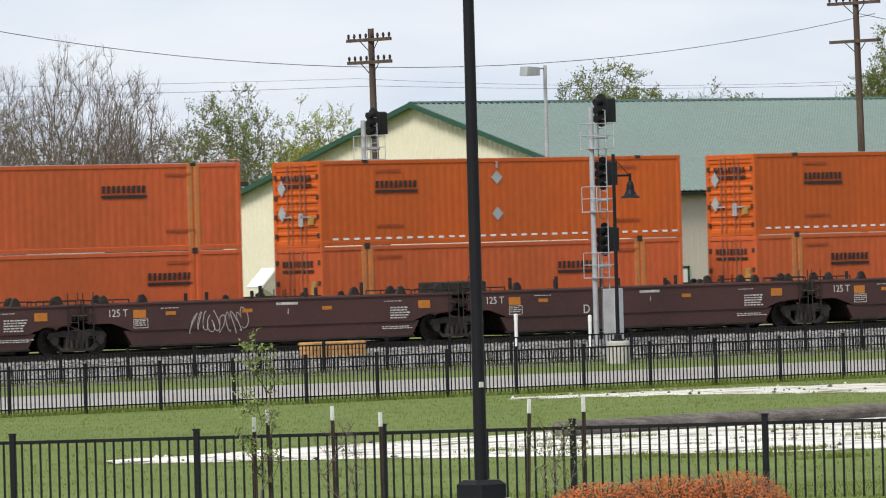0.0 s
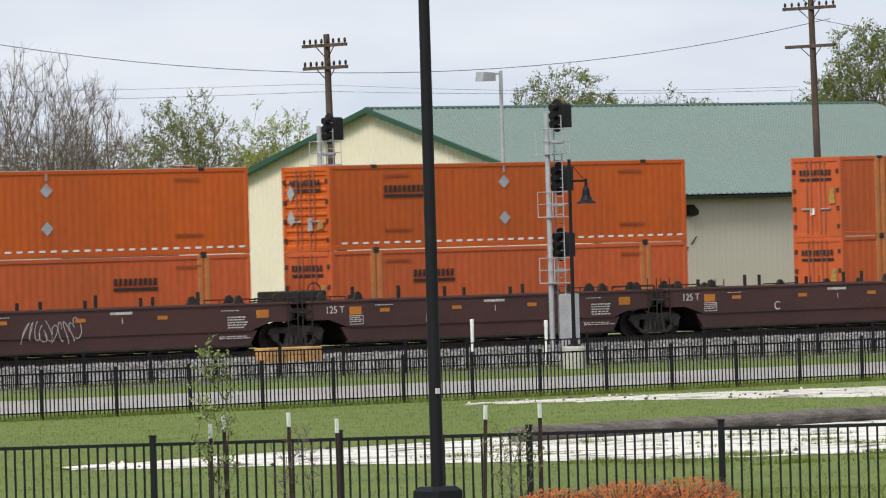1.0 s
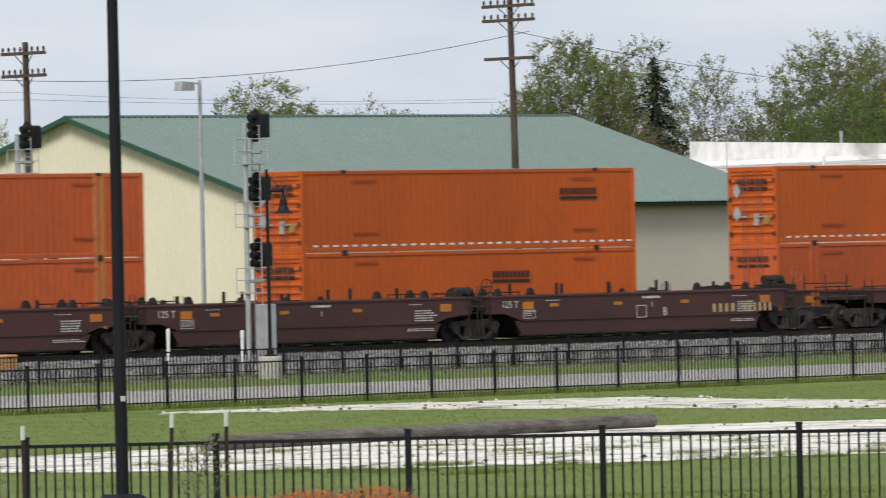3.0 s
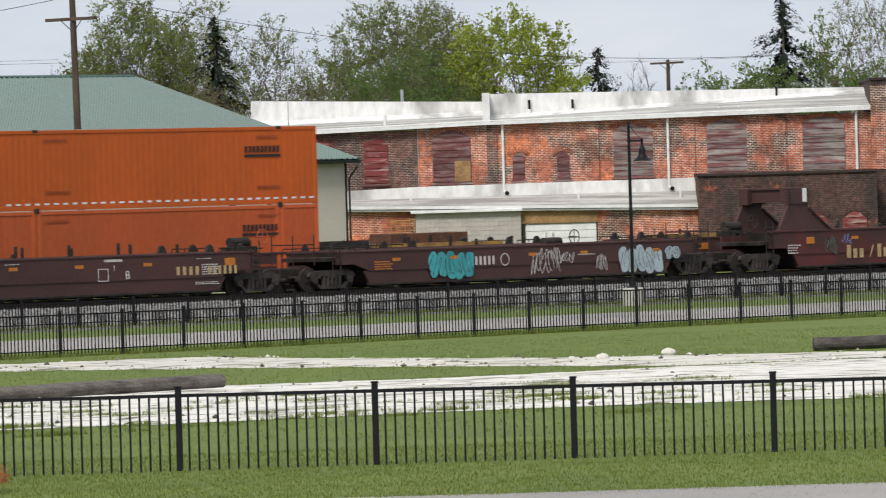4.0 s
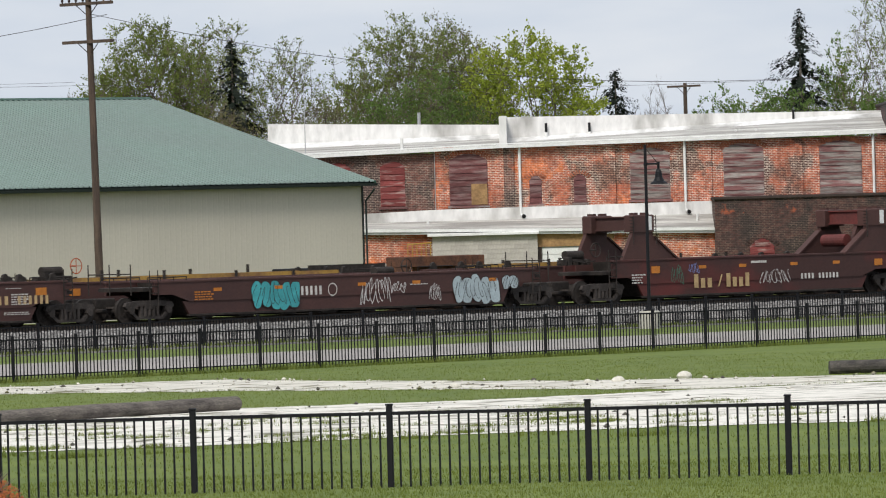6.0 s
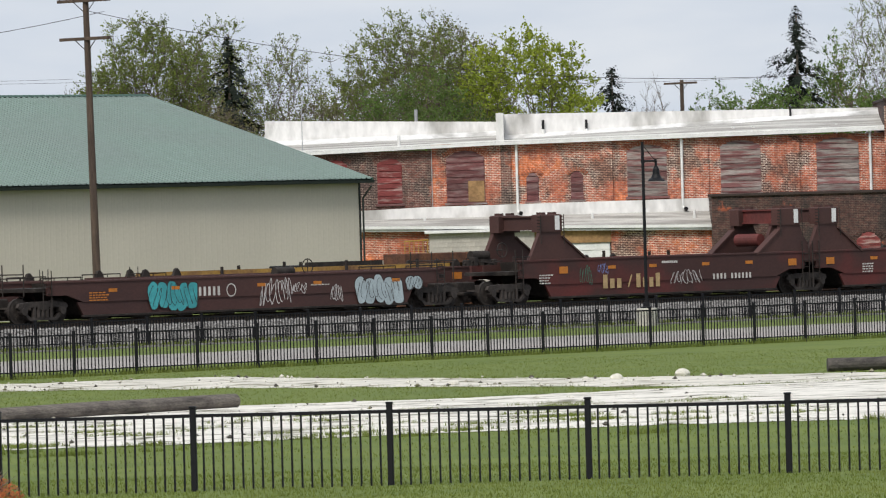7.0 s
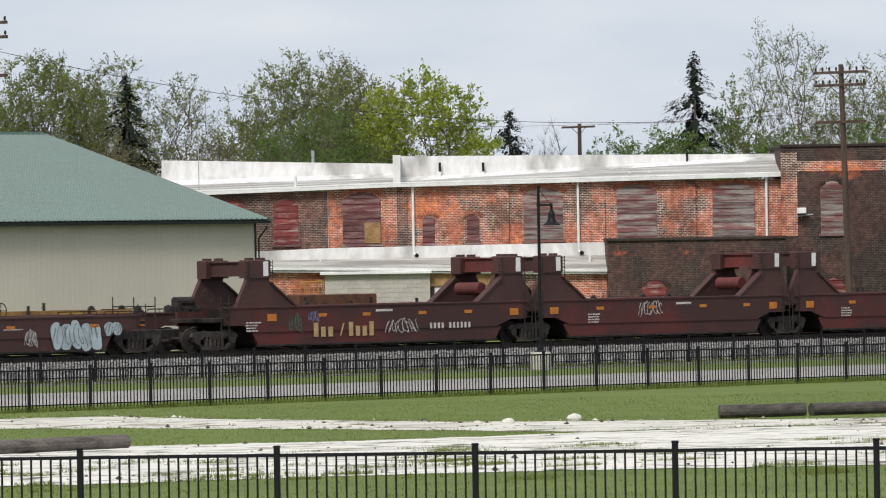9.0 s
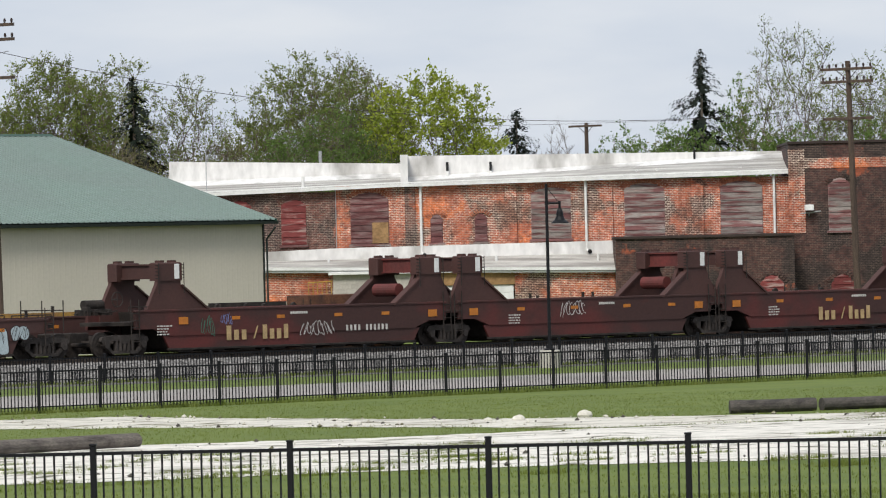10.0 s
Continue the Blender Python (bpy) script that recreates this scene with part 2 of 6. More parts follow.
M_BRICKD = brick_mat("brick_dark", (0.080, 0.032, 0.025), (0.044, 0.023, 0.020), (0.11, 0.075, 0.060), (0.060, 0.040, 0.034), (0.028, 0.020, 0.017), (0.28, 0.068, 0.030), 0.50, 0.62)
M_BRICKS = brick_mat("brick_sooty", (0.15, 0.052, 0.038), (0.075, 0.034, 0.029), (0.31, 0.245, 0.20), (0.17, 0.12, 0.098), (0.045, 0.026, 0.023), (0.34, 0.085, 0.04), 0.50, 0.62)
M_ARCH = mat("arch_brick", (0.46, 0.17, 0.10), 0.9, 0, 0.4, 3.0, 14.0, 0.3, (0.25, 0.085, 0.05))
M_ARCHD = mat("sooty_arch_brick", (0.17, 0.085, 0.066), 0.9, 0, 0.4, 3.0, 14.0, 0.3, (0.08, 0.045, 0.038))
M_MEMBRANE = mat("roof_membrane", (0.66, 0.65, 0.635), 0.7, 0, 0.2, 0.6, 3.0, 0.8, (0.36, 0.35, 0.33), (0.48, 0.66), (1.2, 1, 0.5))
M_GREYROOF = mat("grey_roof", (0.27, 0.255, 0.235), 0.85, 0, 0.3, 0.5, 5.0, 0.1, (0.50, 0.485, 0.45), (0.4, 0.62), stretch=(0.4, 2.5, 1))
M_BOARD = mat("old_board", (0.165, 0.075, 0.072), 0.9, 0, 0.4, 2.2, 12.0, 0.3, (0.27, 0.235, 0.215), (0.42, 0.58), stretch=(0.35, 1, 3), piece=0.3)
M_BOARDRED = mat("red_board", (0.17, 0.040, 0.038), 0.85, 0, 0.4, 2.6, 12.0, 0.3, (0.33, 0.22, 0.20), (0.52, 0.66), stretch=(0.4, 1, 2.5), piece=0.25)
M_BOARDOLD = mat("maroon_board", (0.115, 0.045, 0.045), 0.9, 0, 0.4, 2.6, 12.0, 0.3, (0.19, 0.12, 0.115), (0.45, 0.65), stretch=(0.4, 1, 2.5), piece=0.3)
M_CMU = mat("concrete_block", (0.43, 0.40, 0.36), 0.95, 0, 0.15, 1.0, 10.0, 0.2, piece=0.08)
M_PLY = mat("raw_ply", (0.33, 0.20, 0.09), 0.85, 0, 0.4, 1.2, 9.0, 0.2, (0.22, 0.13, 0.06))
M_BARK = mat("bark", (0.13, 0.10, 0.08), 0.95, 0, 0.4, 2.0, 12.0, 0.3, (0.2, 0.165, 0.14), stretch=(3, 3, 0.6))
M_TWIG = mat("twig", (0.095, 0.075, 0.062), 0.95, 0, 0.4, 2.0, 12.0, 0, (0.15, 0.122, 0.10))
M_LEAF = mat("leaf_green", (0.19, 0.235, 0.045), 0.7, 0, 0.25, 0.6, 5.0, 0, (0.12, 0.155, 0.032))
M_LEAFY = mat("leaf_yellow", (0.31, 0.36, 0.035), 0.7, 0, 0.25, 0.6, 5.0, 0, (0.21, 0.265, 0.03))
M_LEAFG = mat("leaf_deep_green", (0.13, 0.21, 0.045), 0.7, 0, 0.25, 0.6, 5.0, 0, (0.09, 0.145, 0.03))
M_LEAFD = mat("leaf_olive", (0.19, 0.185, 0.065), 0.7, 0, 0.25, 0.6, 5.0, 0, (0.13, 0.125, 0.05))
for _m in (M_LEAF, M_LEAFY, M_LEAFG, M_LEAFD, M_BLADE):
    # thin leaves let light through
    _nt = _m.node_tree
    _bs = _nt.nodes["Principled BSDF"]
    _tr, _mx = _nt.nodes.new("ShaderNodeBsdfTranslucent"), _nt.nodes.new("ShaderNodeMixShader")
    _mx.inputs[0].default_value = 0.4
    _nt.links.new(_bs.inputs["Base Color"].links[0].from_socket, _tr.inputs[0])
    _nt.links.new(_bs.outputs[0], _mx.inputs[1])
    _nt.links.new(_tr.outputs[0], _mx.inputs[2])
    _nt.links.new(_mx.outputs[0], _nt.nodes["Material Output"].inputs[0])
M_SPRUCE = mat("spruce_needle", (0.020, 0.024, 0.018), 0.9, 0, 0.4, 0.8, 6.0, 0, (0.012, 0.018, 0.013), spec=0.1)
M_SHRUB = mat("shrub_leaf", (0.40, 0.10, 0.02), 0.7, 0, 0.4, 2.0, 12.0, 0, (0.24, 0.07, 0.02))
M_TANBLOCK = mat("tan_block", (0.48, 0.26, 0.10), 0.9, 0, 0.3, 2.0, 10.0, 0.2)


# ---- building kit ----
class Geo:
    """Vertices and faces gathered for one mesh."""

    def __init__(self):
        self.v, self.f = [], []

    def quad(self, a, b, c, d):
        n = len(self.v)
        self.v += [a, b, c, d]
        self.f.append((n, n + 1, n + 2, n + 3))
        return self

    def box(self, x0, x1, y0, y1, z0, z1, bev=0.0):
        n = len(self.v)
        if bev <= 0:
            self.v += [(x, y, z) for z in (z0, z1) for x, y in ((x0, y0), (x1, y0), (x1, y1), (x0, y1))]
            self.f += [tuple(n + i for i in q) for q in ((3, 2, 1, 0), (4, 5, 6, 7), (0, 1, 5, 4), (1, 2, 6, 5), (2, 3, 7, 6), (3, 0, 4, 7))]
        else:
            b = bev
            loop = ((x0 + b, y0), (x1 - b, y0), (x1, y0 + b), (x1, y1 - b), (x1 - b, y1), (x0 + b, y1), (x0, y1 - b), (x0, y0 + b))
            cx, cy = (x0 + x1) / 2, (y0 + y1) / 2
            for z, s in ((z0, 0), (z1 - b, 0), (z1, 1)):
                self.v += [(x - s * b * (1 if x > cx else -1), y - s * b * (1 if y > cy else -1), z) for x, y in loop]
            for k in range(2):
                self.f += [(n + 8 * k + i, n + 8 * k + (i + 1) % 8, n + 8 * k + 8 + (i + 1) % 8, n + 8 * k + 8 + i) for i in range(8)]
            self.f += [tuple(n + 16 + i for i in range(8)), tuple(n + 7 - i for i in range(8))]
        return self

    def tube(self, p0, p1, r0, r1=None, n=8, caps=True):
        r1 = r0 if r1 is None else r1
        p0, p1 = Vector(p0), Vector(p1)
        d = (p1 - p0).normalized()
        a = d.orthogonal().normalized()
        b = d.cross(a)
        k = len(self.v)
        for p, r in ((p0, r0), (p1, r1)):
            for i in range(n):
                t = 2 * math.pi * i / n
                self.v.append(tuple(p + a * (r * math.cos(t)) + b * (r * math.sin(t))))
        self.f += [(k + i, k + (i + 1) % n, k + n + (i + 1) % n, k + n + i) for i in range(n)]
        if caps:
            self.f += [tuple(k + n - 1 - i for i in range(n)), tuple(k + n + i for i in range(n))]
        return self

    def pipe(self, pts, r, n=8):
        """One bent tube through several points."""
        pts = [Vector(p) for p in pts]
        k = len(self.v)
        for i, p in enumerate(pts):
            d = (pts[min(i + 1, len(pts) - 1)] - pts[max(i - 1, 0)]).normalized()
            a = (Vector((0, 0, 1)) if abs(d.z) < 0.9 else Vector((1, 0, 0))).cross(d).normalized()
            b = d.cross(a)
            rr = r[i] if isinstance(r, list) else r
            self.v += [tuple(p + a * (rr * math.cos(2 * math.pi * q / n)) + b * (rr * math.sin(2 * math.pi * q / n))) for q in range(n)]
        for i in range(len(pts) - 1):
            self.f += [(k + i * n + q, k + i * n + (q + 1) % n, k + (i + 1) * n + (q + 1) % n, k + (i + 1) * n + q) for q in range(n)]
        m = k + (len(pts) - 1) * n
        self.f += [tuple(k + n - 1 - q for q in range(n)), tuple(m + q for q in range(n))]
        return self

    def hexa(self, x0, x1, near, far):
        """A block from x0 to x1; near and far are (y, low at x0, high at x0, low at x1, high at x1)."""
        k = len(self.v)
        (ya, a0, a1, a2, a3), (yb, b0, b1, b2, b3) = near, far
        self.v += [(x0, ya, a0), (x1, ya, a2), (x1, yb, b2), (x0, yb, b0), (x0, ya, a1), (x1, ya, a3), (x1, yb, b3), (x0, yb, b1)]
        self.f += [tuple(k + i for i in q) for q in ((3, 2, 1, 0), (4, 5, 6, 7), (0, 1, 5, 4), (1, 2, 6, 5), (2, 3, 7, 6), (3, 0, 4, 7))]
        return self

    def lathe(self, cx, cy, prof, n=16):
        k = len(self.v)
        for r, z in prof:
            self.v += [(cx + r * math.cos(2 * math.pi * i / n), cy + r * math.sin(2 * math.pi * i / n), z) for i in range(n)]
        for j in range(len(prof) - 1):
            self.f += [(k + j * n + i, k + j * n + (i + 1) % n, k + (j + 1) * n + (i + 1) % n, k + (j + 1) * n + i) for i in range(n)]
        self.f += [tuple(k + n - 1 - i for i in range(n)), tuple(k + (len(prof) - 1) * n + i for i in range(n))]
        return self

    def prism_y(self, outline, y0, y1):
        """An outline in x, z drawn out from y0 to y1."""
        n, k = len(outline), len(self.v)
        self.v += [(x, y, z) for y in (y0, y1) for x, z in outline]
        self.f += [tuple(range(k, k + n)), tuple(range(k + 2 * n - 1, k + n - 1, -1))]
        self.f += [(k + (i + 1) % n, k + i, k + n + i, k + n + (i + 1) % n) for i in range(n)]
        return self

    def prism_x(self, outline, x0, x1):
        """An outline in y, z drawn out from x0 to x1."""
        n, k = len(outline), len(self.v)
        self.v += [(x, y, z) for x in (x0, x1) for y, z in outline]
        self.f += [tuple(range(k + n - 1, k - 1, -1)), tuple(range(k + n, k + 2 * n))]
        self.f += [(k + i, k + (i + 1) % n, k + n + (i + 1) % n, k + n + i) for i in range(n)]
        return self


def mesh(name, g, material, smooth=False):
    me = bpy.data.meshes.new(name)
    me.from_pydata(g.v, [], g.f)
    me.materials.append(material)
    if smooth:
        me.polygons.foreach_set("use_smooth", [True] * len(me.polygons))
    me.update()
    return me


def part(name, g, material, parent=None, label="", at=None, smooth=False):
    """One mesh object under a thing or a part; g may be a mesh already made."""
    ob = new(name, g if isinstance(g, bpy.types.Mesh) else mesh(name, g, material, smooth))
    if parent:
        ob.parent = parent
    if at is not None:
        ob.matrix_basis = at
    return tagged(ob, label)


def thing(name, m, label, category, group="", kind=""):
    ob = new(name)
    ob.empty_display_size = 0.3
    ob.matrix_basis = m
    return tagged(ob, label, category, group, kind)


def bearing(a, d):
    """A place on the plan: degrees right of the middle view, metres off."""
    r = radians(PSI - a)
    return d * math.cos(r), d * math.sin(r)


def ground_z(x, y):
    if y < 143:
        return min(1.15, 0.95 - (y - 61) * 0.95 / 82)
    if y < 147:
        return (y - 143) / 4 * 0.19
    if y < 163:
        return min(0.38, 0.19 + (y - 147) * 0.018)
    return 0.38 if y < 184 else min(0.7, 0.38 + (y - 184) * 0.06)


MOVES = []
RAIL_Z, NEAR_Y, FAR_Y, NEAR_V, FAR_V = 0.95, 175.7, 180.5, -4.96, -17.3

# ---- ground, road, railway bed ----
def add_ground():
    xs = [-4000, -500, -100, 0, 30, 60, 90, 120, 160, 200, 260, 400, 800, 4000]
    ys = [-3000, -300, -40, 20, 44, 61, 80, 100, 120, 143, 147, 157.5, 163, 184, 189.5, 230, 300, 500, 1200, 4000]
    g = Geo()
    g.v = [(x, y, ground_z(x, y)) for y in ys for x in xs]
    n = len(xs)
    g.f = [(j * n + i, j * n + i + 1, (j + 1) * n + i + 1, (j + 1) * n + i) for j in range(len(ys) - 1) for i in range(n - 1)]
    tagged(part("ground", g, M_GRASS), "mown green grass ground with clover patches", "ground", kind="structure")


def strip(name, material, near, far, lift, label, wob=0.0, steps=90, seed=3, category="ground"):
    """A sheet lying on the ground between two lines of the plan, with ragged edges."""
    rng = random.Random(seed)
    g = Geo()

    def at(line, s):
        k = s * (len(line) - 1)
        i = min(int(k), len(line) - 2)
        a, b = line[i], line[i + 1]
        return a[0] + (b[0] - a[0]) * (k - i), a[1] + (b[1] - a[1]) * (k - i)
    rows = 7
    for j in range(steps + 1):
        s = j / steps
        (ax, ay), (bx, by) = at(near, s), at(far, s)
        w0 = wob * (noise.noise((j * 0.21, seed, 0)) * 1.6 + rng.uniform(-0.4, 0.4))
        w1 = wob * (noise.noise((j * 0.21, seed, 9)) * 1.6 + rng.uniform(-0.4, 0.4))
        d = Vector((bx - ax, by - ay))
        d = d.normalized() if d.length > 0 else Vector((0, 1))
        ax, ay, bx, by = ax + d.x * w0, ay + d.y * w0, bx + d.x * w1, by + d.y * w1
        for k in range(rows):
            u = k / (rows - 1)
            x, y = ax + (bx - ax) * u, ay + (by - ay) * u
            g.v.append((x, y, ground_z(x, y) + lift * (0.3 if k in (0, rows - 1) else 1)))
    for j in range(steps):
        for k in range(rows - 1):
            a = j * rows + k
            g.f.append((a, a + 1, a + rows + 1, a + rows))
    return tagged(part(name, g, material), label, category, kind="structure")


def rock_geo(g, x, y, z, r, rng, flat=0.7):
    k = len(g.v)
    q = [(1, 0, 0), (-1, 0, 0), (0, 1, 0), (0, -1, 0), (0, 0, 1), (0, 0, -1)]
    a = rng.uniform(0, 3)
    for px, py, pz in q:
        s = r * rng.uniform(0.7, 1.25)
        g.v.append((x + s * (px * math.cos(a) - py * math.sin(a)), y + s * (px * math.sin(a) + py * math.cos(a)), z + s * pz * flat))
    for t in ((0, 2, 4), (2, 1, 4), (1, 3, 4), (3, 0, 4), (2, 0, 5), (1, 2, 5), (3, 1, 5), (0, 3, 5)):
        g.f.append(tuple(k + i for i in t))


def add_railway():
    g = Geo().prism_x([(162.6, 0.36), (169.5, 0.52), (172.6, 0.76), (183.4, 0.76), (185.4, 0.35), (185.4, -0.5), (162.6, -0.5)], -60, 520)
    bed = tagged(part("railway_bed", g, M_BALLAST), "grey crushed-stone ballast bed under two tracks", "railway bed", kind="structure")
    rng = random.Random(5)
    g = Geo()
    for _ in range(30000):
        x = rng.uniform(104, 232)
        y = rng.uniform(162.4, 174.9)
        z = 0.36 + (y - 162.6) / 6.9 * 0.16 if y < 169.5 else (0.52 + (y - 169.5) / 3.1 * 0.24 if y < 172.6 else 0.76)
        rock_geo(g, x, y, max(z, 0.36) + 0.02, rng.uniform(0.04, 0.10), rng)
    tagged(part("ballast_stones", g, M_STONE), "loose grey ballast stones beside the track", "ballast", kind="stuff")
    prof = [(-0.075, 0), (0.075, 0), (0.075, 0.02), (0.012, 0.04), (0.012, 0.125), (0.036, 0.14), (0.036, 0.172), (-0.036, 0.172), (-0.036, 0.14), (-0.012, 0.125), (-0.012, 0.04), (-0.075, 0.02)]
    for yc in (NEAR_Y, FAR_Y):
        for s in (-0.752, 0.752):
            g = Geo().prism_x([(yc + s + a, RAIL_Z - 0.172 + b) for a, b in prof], -60, 520)
            tagged(part("rail", g, M_STEEL), "worn brown steel railway rail on ties", "rail", "rails", "structure")
    g = Geo()
    for yc in (NEAR_Y, FAR_Y):
        for i in range(560):
            x = -20 + i * 0.52
            g.box(x - 0.11, x + 0.11, yc - 1.3, yc + 1.3, 0.60, 0.785)
    tagged(part("railway_ties", g, M_TIE), "dark creosoted wooden railway ties in ballast", "ties", kind="stuff")


# ---- fences ----
def fence(name, x, y, angle, panels, span, zs, height, gaps, label, low=0.08, singles=300, r=0.0125, post=0.04, first=0, lower=True):
    """A black picket fence: posts, rails and pickets. zs gives the ground under a post."""
    f = thing(name, pose(x, y, 0, 0, 0, angle), label, "fence")
    ca, sa = math.cos(radians(angle)), math.sin(radians(angle))
    zz = [zs(x + ca * span * i, y + sa * span * i) for i in range(panels + 1)]
    pm = mesh("post", Geo().box(-post, post, -post, post, -0.15, height + 0.06, 0.008).box(-post * 1.2, post * 1.2, -post * 1.2, post * 1.2, height + 0.06, height + 0.085, 0.008), M_FENCE)
    km = mesh("picket", Geo().box(-r, r, -r, r, low, height - 0.012), M_FENCE)
    rest = Geo()
    step = span / gaps
    for i in range(panels + 1):
        part("post", pm, None, f, at=pose(span * i, 0, zz[i]))
    count = 0
    for i in range(panels):
        za, zb = zz[i], zz[i + 1]
        for h, t in ((height - 0.035, 0.021), (low + 0.11, 0.017))[:2 if lower else 1]:
            g = Geo()
            k = len(g.v)
            g.v = [(xx, yy, z) for xx, b in ((span * i + post, za), (span * (i + 1) - post, zb)) for yy, z in ((-t, b + h - t), (t, b + h - t), (t, b + h + t), (-t, b + h + t))]
            g.f = [(0, 4, 5, 1), (1, 5, 6, 2), (2, 6, 7, 3), (3, 7, 4, 0)]
            part("rail", g, M_FENCE, f)
        for j in range(1, gaps):
            u = j / gaps
            px, pz = span * (i + u), za + (zb - za) * u
            if first <= i and count < singles:
                part("picket", km, None, f, at=pose(px, 0, pz))
                count += 1
            else:
                rest.box(px - r, px + r, -r, r, pz + low, pz + height - 0.012)
    if rest.v:
        tagged(part("pickets", rest, M_FENCE, f), kind="stuff")
    return f


# ---- railway cars ----
def text_mesh(body, size, material):
    cu = bpy.data.curves.new("stencil", "FONT")
    cu.body, cu.size, cu.extrude = body, size, 0.003
    tmp = bpy.data.objects.new("stencil", cu)
    scene.collection.objects.link(tmp)
    me = bpy.data.meshes.new_from_object(tmp.evaluated_get(bpy.context.evaluated_depsgraph_get()))
    bpy.data.objects.remove(tmp)
    me.materials.clear()
    me.materials.append(material)
    return me


def stencil(body, x, z, size, y, parent, material=None):
    ob = part("lettering", text_mesh(body, size, material or M_LETTER), None, parent)
    ob.matrix_basis = pose(x, y, z, 90, 0, 0)
    return ob


def bars(parent, x, z, w, h, n, y, material, seed=1, name="lettering"):
    """Unreadable or brand writing: short upright blocks in a row."""
    rng = random.Random(seed)
    g = Geo()
    step = w / n
    for i in range(n):
        hh = h * rng.uniform(0.88, 1.0)
        g.box(x + i * step, x + i * step + step * rng.uniform(0.8, 0.9), y - 0.004, y, z, z + hh)
    return part(name, g, material, parent)


def letter_blocks(parent, x, z, w, h, tall, y, material, fill=0.62):
    """A painted wordmark or number as plain upright bars of its size and colour."""
    step = w / len(tall)
    for i, k in enumerate(tall):
        part("wordmark_block", Geo().box(x + i * step, x + (i + fill) * step, y - 0.004, y, z, z + h * k), material, parent)


def lines(parent, x, z, w, h, rows, y, material, seed=1):
    """Small print: thin broken rows."""
    rng = random.Random(seed)
    g = Geo()
    for k in range(rows):
        px = x
        zz = z - k * h / rows
        while px < x + w * rng.uniform(0.7, 1.0):
            q = rng.uniform(0.05, 0.16)
            g.box(px, px + q, y - 0.004, y, zz - h / rows * 0.5, zz)
            px += q + 0.04
    return part("small_print", g, material, parent)


def scrawl(parent, x, z, w, h, n, y, material, seed, r=0.02, turns=2.6):
    """Sprayed strokes: looping ribbons in one colour."""
    rng = random.Random(seed)
    g = Geo()
    n = int(n * 1.7)
    r *= 0.72
    step = w / n
    for i in range(n):
        cx, cz = x + (i + 0.5) * step, z + h / 2 + rng.uniform(-0.08, 0.08) * h
        a0, kx, kz = rng.uniform(0, 6), step * rng.uniform(0.35, 0.7), h * rng.uniform(0.35, 0.52)
        pts = []
        for j in range(15):
            t = j / 14
            a = a0 + turns * math.pi * t * 0.6
            pts.append((cx + kx * math.sin(a * 1.3 + i) + step * 0.25 * (t - 0.5), cz + kz * math.cos(a + 0.6 * i) * (1 - 0.25 * t)))
        for (ax, az), (bx, bz) in zip(pts, pts[1:]):
            d = Vector((bx - ax, bz - az))
            if d.length < 1e-4:
                continue
            nrm = Vector((-d.y, d.x)).normalized() * r
            g.quad((ax - nrm.x, y, az - nrm.y), (bx - nrm.x, y, bz - nrm.y), (bx + nrm.x, y, bz + nrm.y), (ax + nrm.x, y, az + nrm.y))
    return part("spray_tag", g, material, parent)


def bubble(parent, x, z, w, h, n, y, fill, line, seed):
    """Fat sprayed letters: rounded filled shapes with an outline."""
    rng = random.Random(seed)
    step = w / n
    for g_mat, grow, yy in ((line, 0.035, y), (fill, 0.0, y - 0.004)):
        g = Geo()
        rr = random.Random(seed + 1)
        for i in range(n):
            cx, cz = x + (i + 0.5) * step, z + h * (0.5 + rr.uniform(-0.06, 0.06))
            lean, pw = rr.uniform(-0.12, 0.12), rr.uniform(2.2, 3.4)
            k = len(g.v)
            m = 22
            for j in range(m):
                a = 2 * math.pi * j / m
                c, s = math.cos(a), math.sin(a)
                ux = math.copysign(abs(c) ** (2 / pw), c) * (step * 0.56 + grow) * (1 + 0.1 * math.sin(3 * a + i))
                uz = math.copysign(abs(s) ** (2 / pw), s) * (h * 0.5 + grow) * (1 + 0.07 * math.sin(2 * a + 2 * i))
                g.v.append((cx + ux + lean * uz, yy - 0.0006 * i, cz + uz))
            g.f.append(tuple(range(k, k + m)))
        part("spray_letters", g, g_mat, parent)
    scrawl(parent, x, z, w, h, n + 2, y - 0.010, line, seed + 2, 0.014, 2.0)


WHEEL = Geo()
for _s in (-0.7525, 0.7525):
    _o = 1 if _s > 0 else -1
    WHEEL.tube((0, _s - 0.06, 0), (0, _s + 0.06, 0), 0.46, 0.46, 20)
    WHEEL.tube((0, _s + _o * 0.06, 0), (0, _s + _o * 0.075, 0), 0.38, 0.33, 20)
    for _k in range(3):
        _a = _k * 2.094
        WHEEL.box(math.cos(_a) * 0.2 - 0.05, math.cos(_a) * 0.2 + 0.05, _s + (0.07 if _o > 0 else -0.11), _s + (0.11 if _o > 0 else -0.07), math.sin(_a) * 0.2 - 0.05, math.sin(_a) * 0.2 + 0.05)
WHEEL.tube((0, -1.0, 0), (0, 1.0, 0), 0.085, 0.085, 10)
WHEEL_MESH = mesh("wheelset", WHEEL, M_GRIME)
WHEELS = []
tg = Geo()
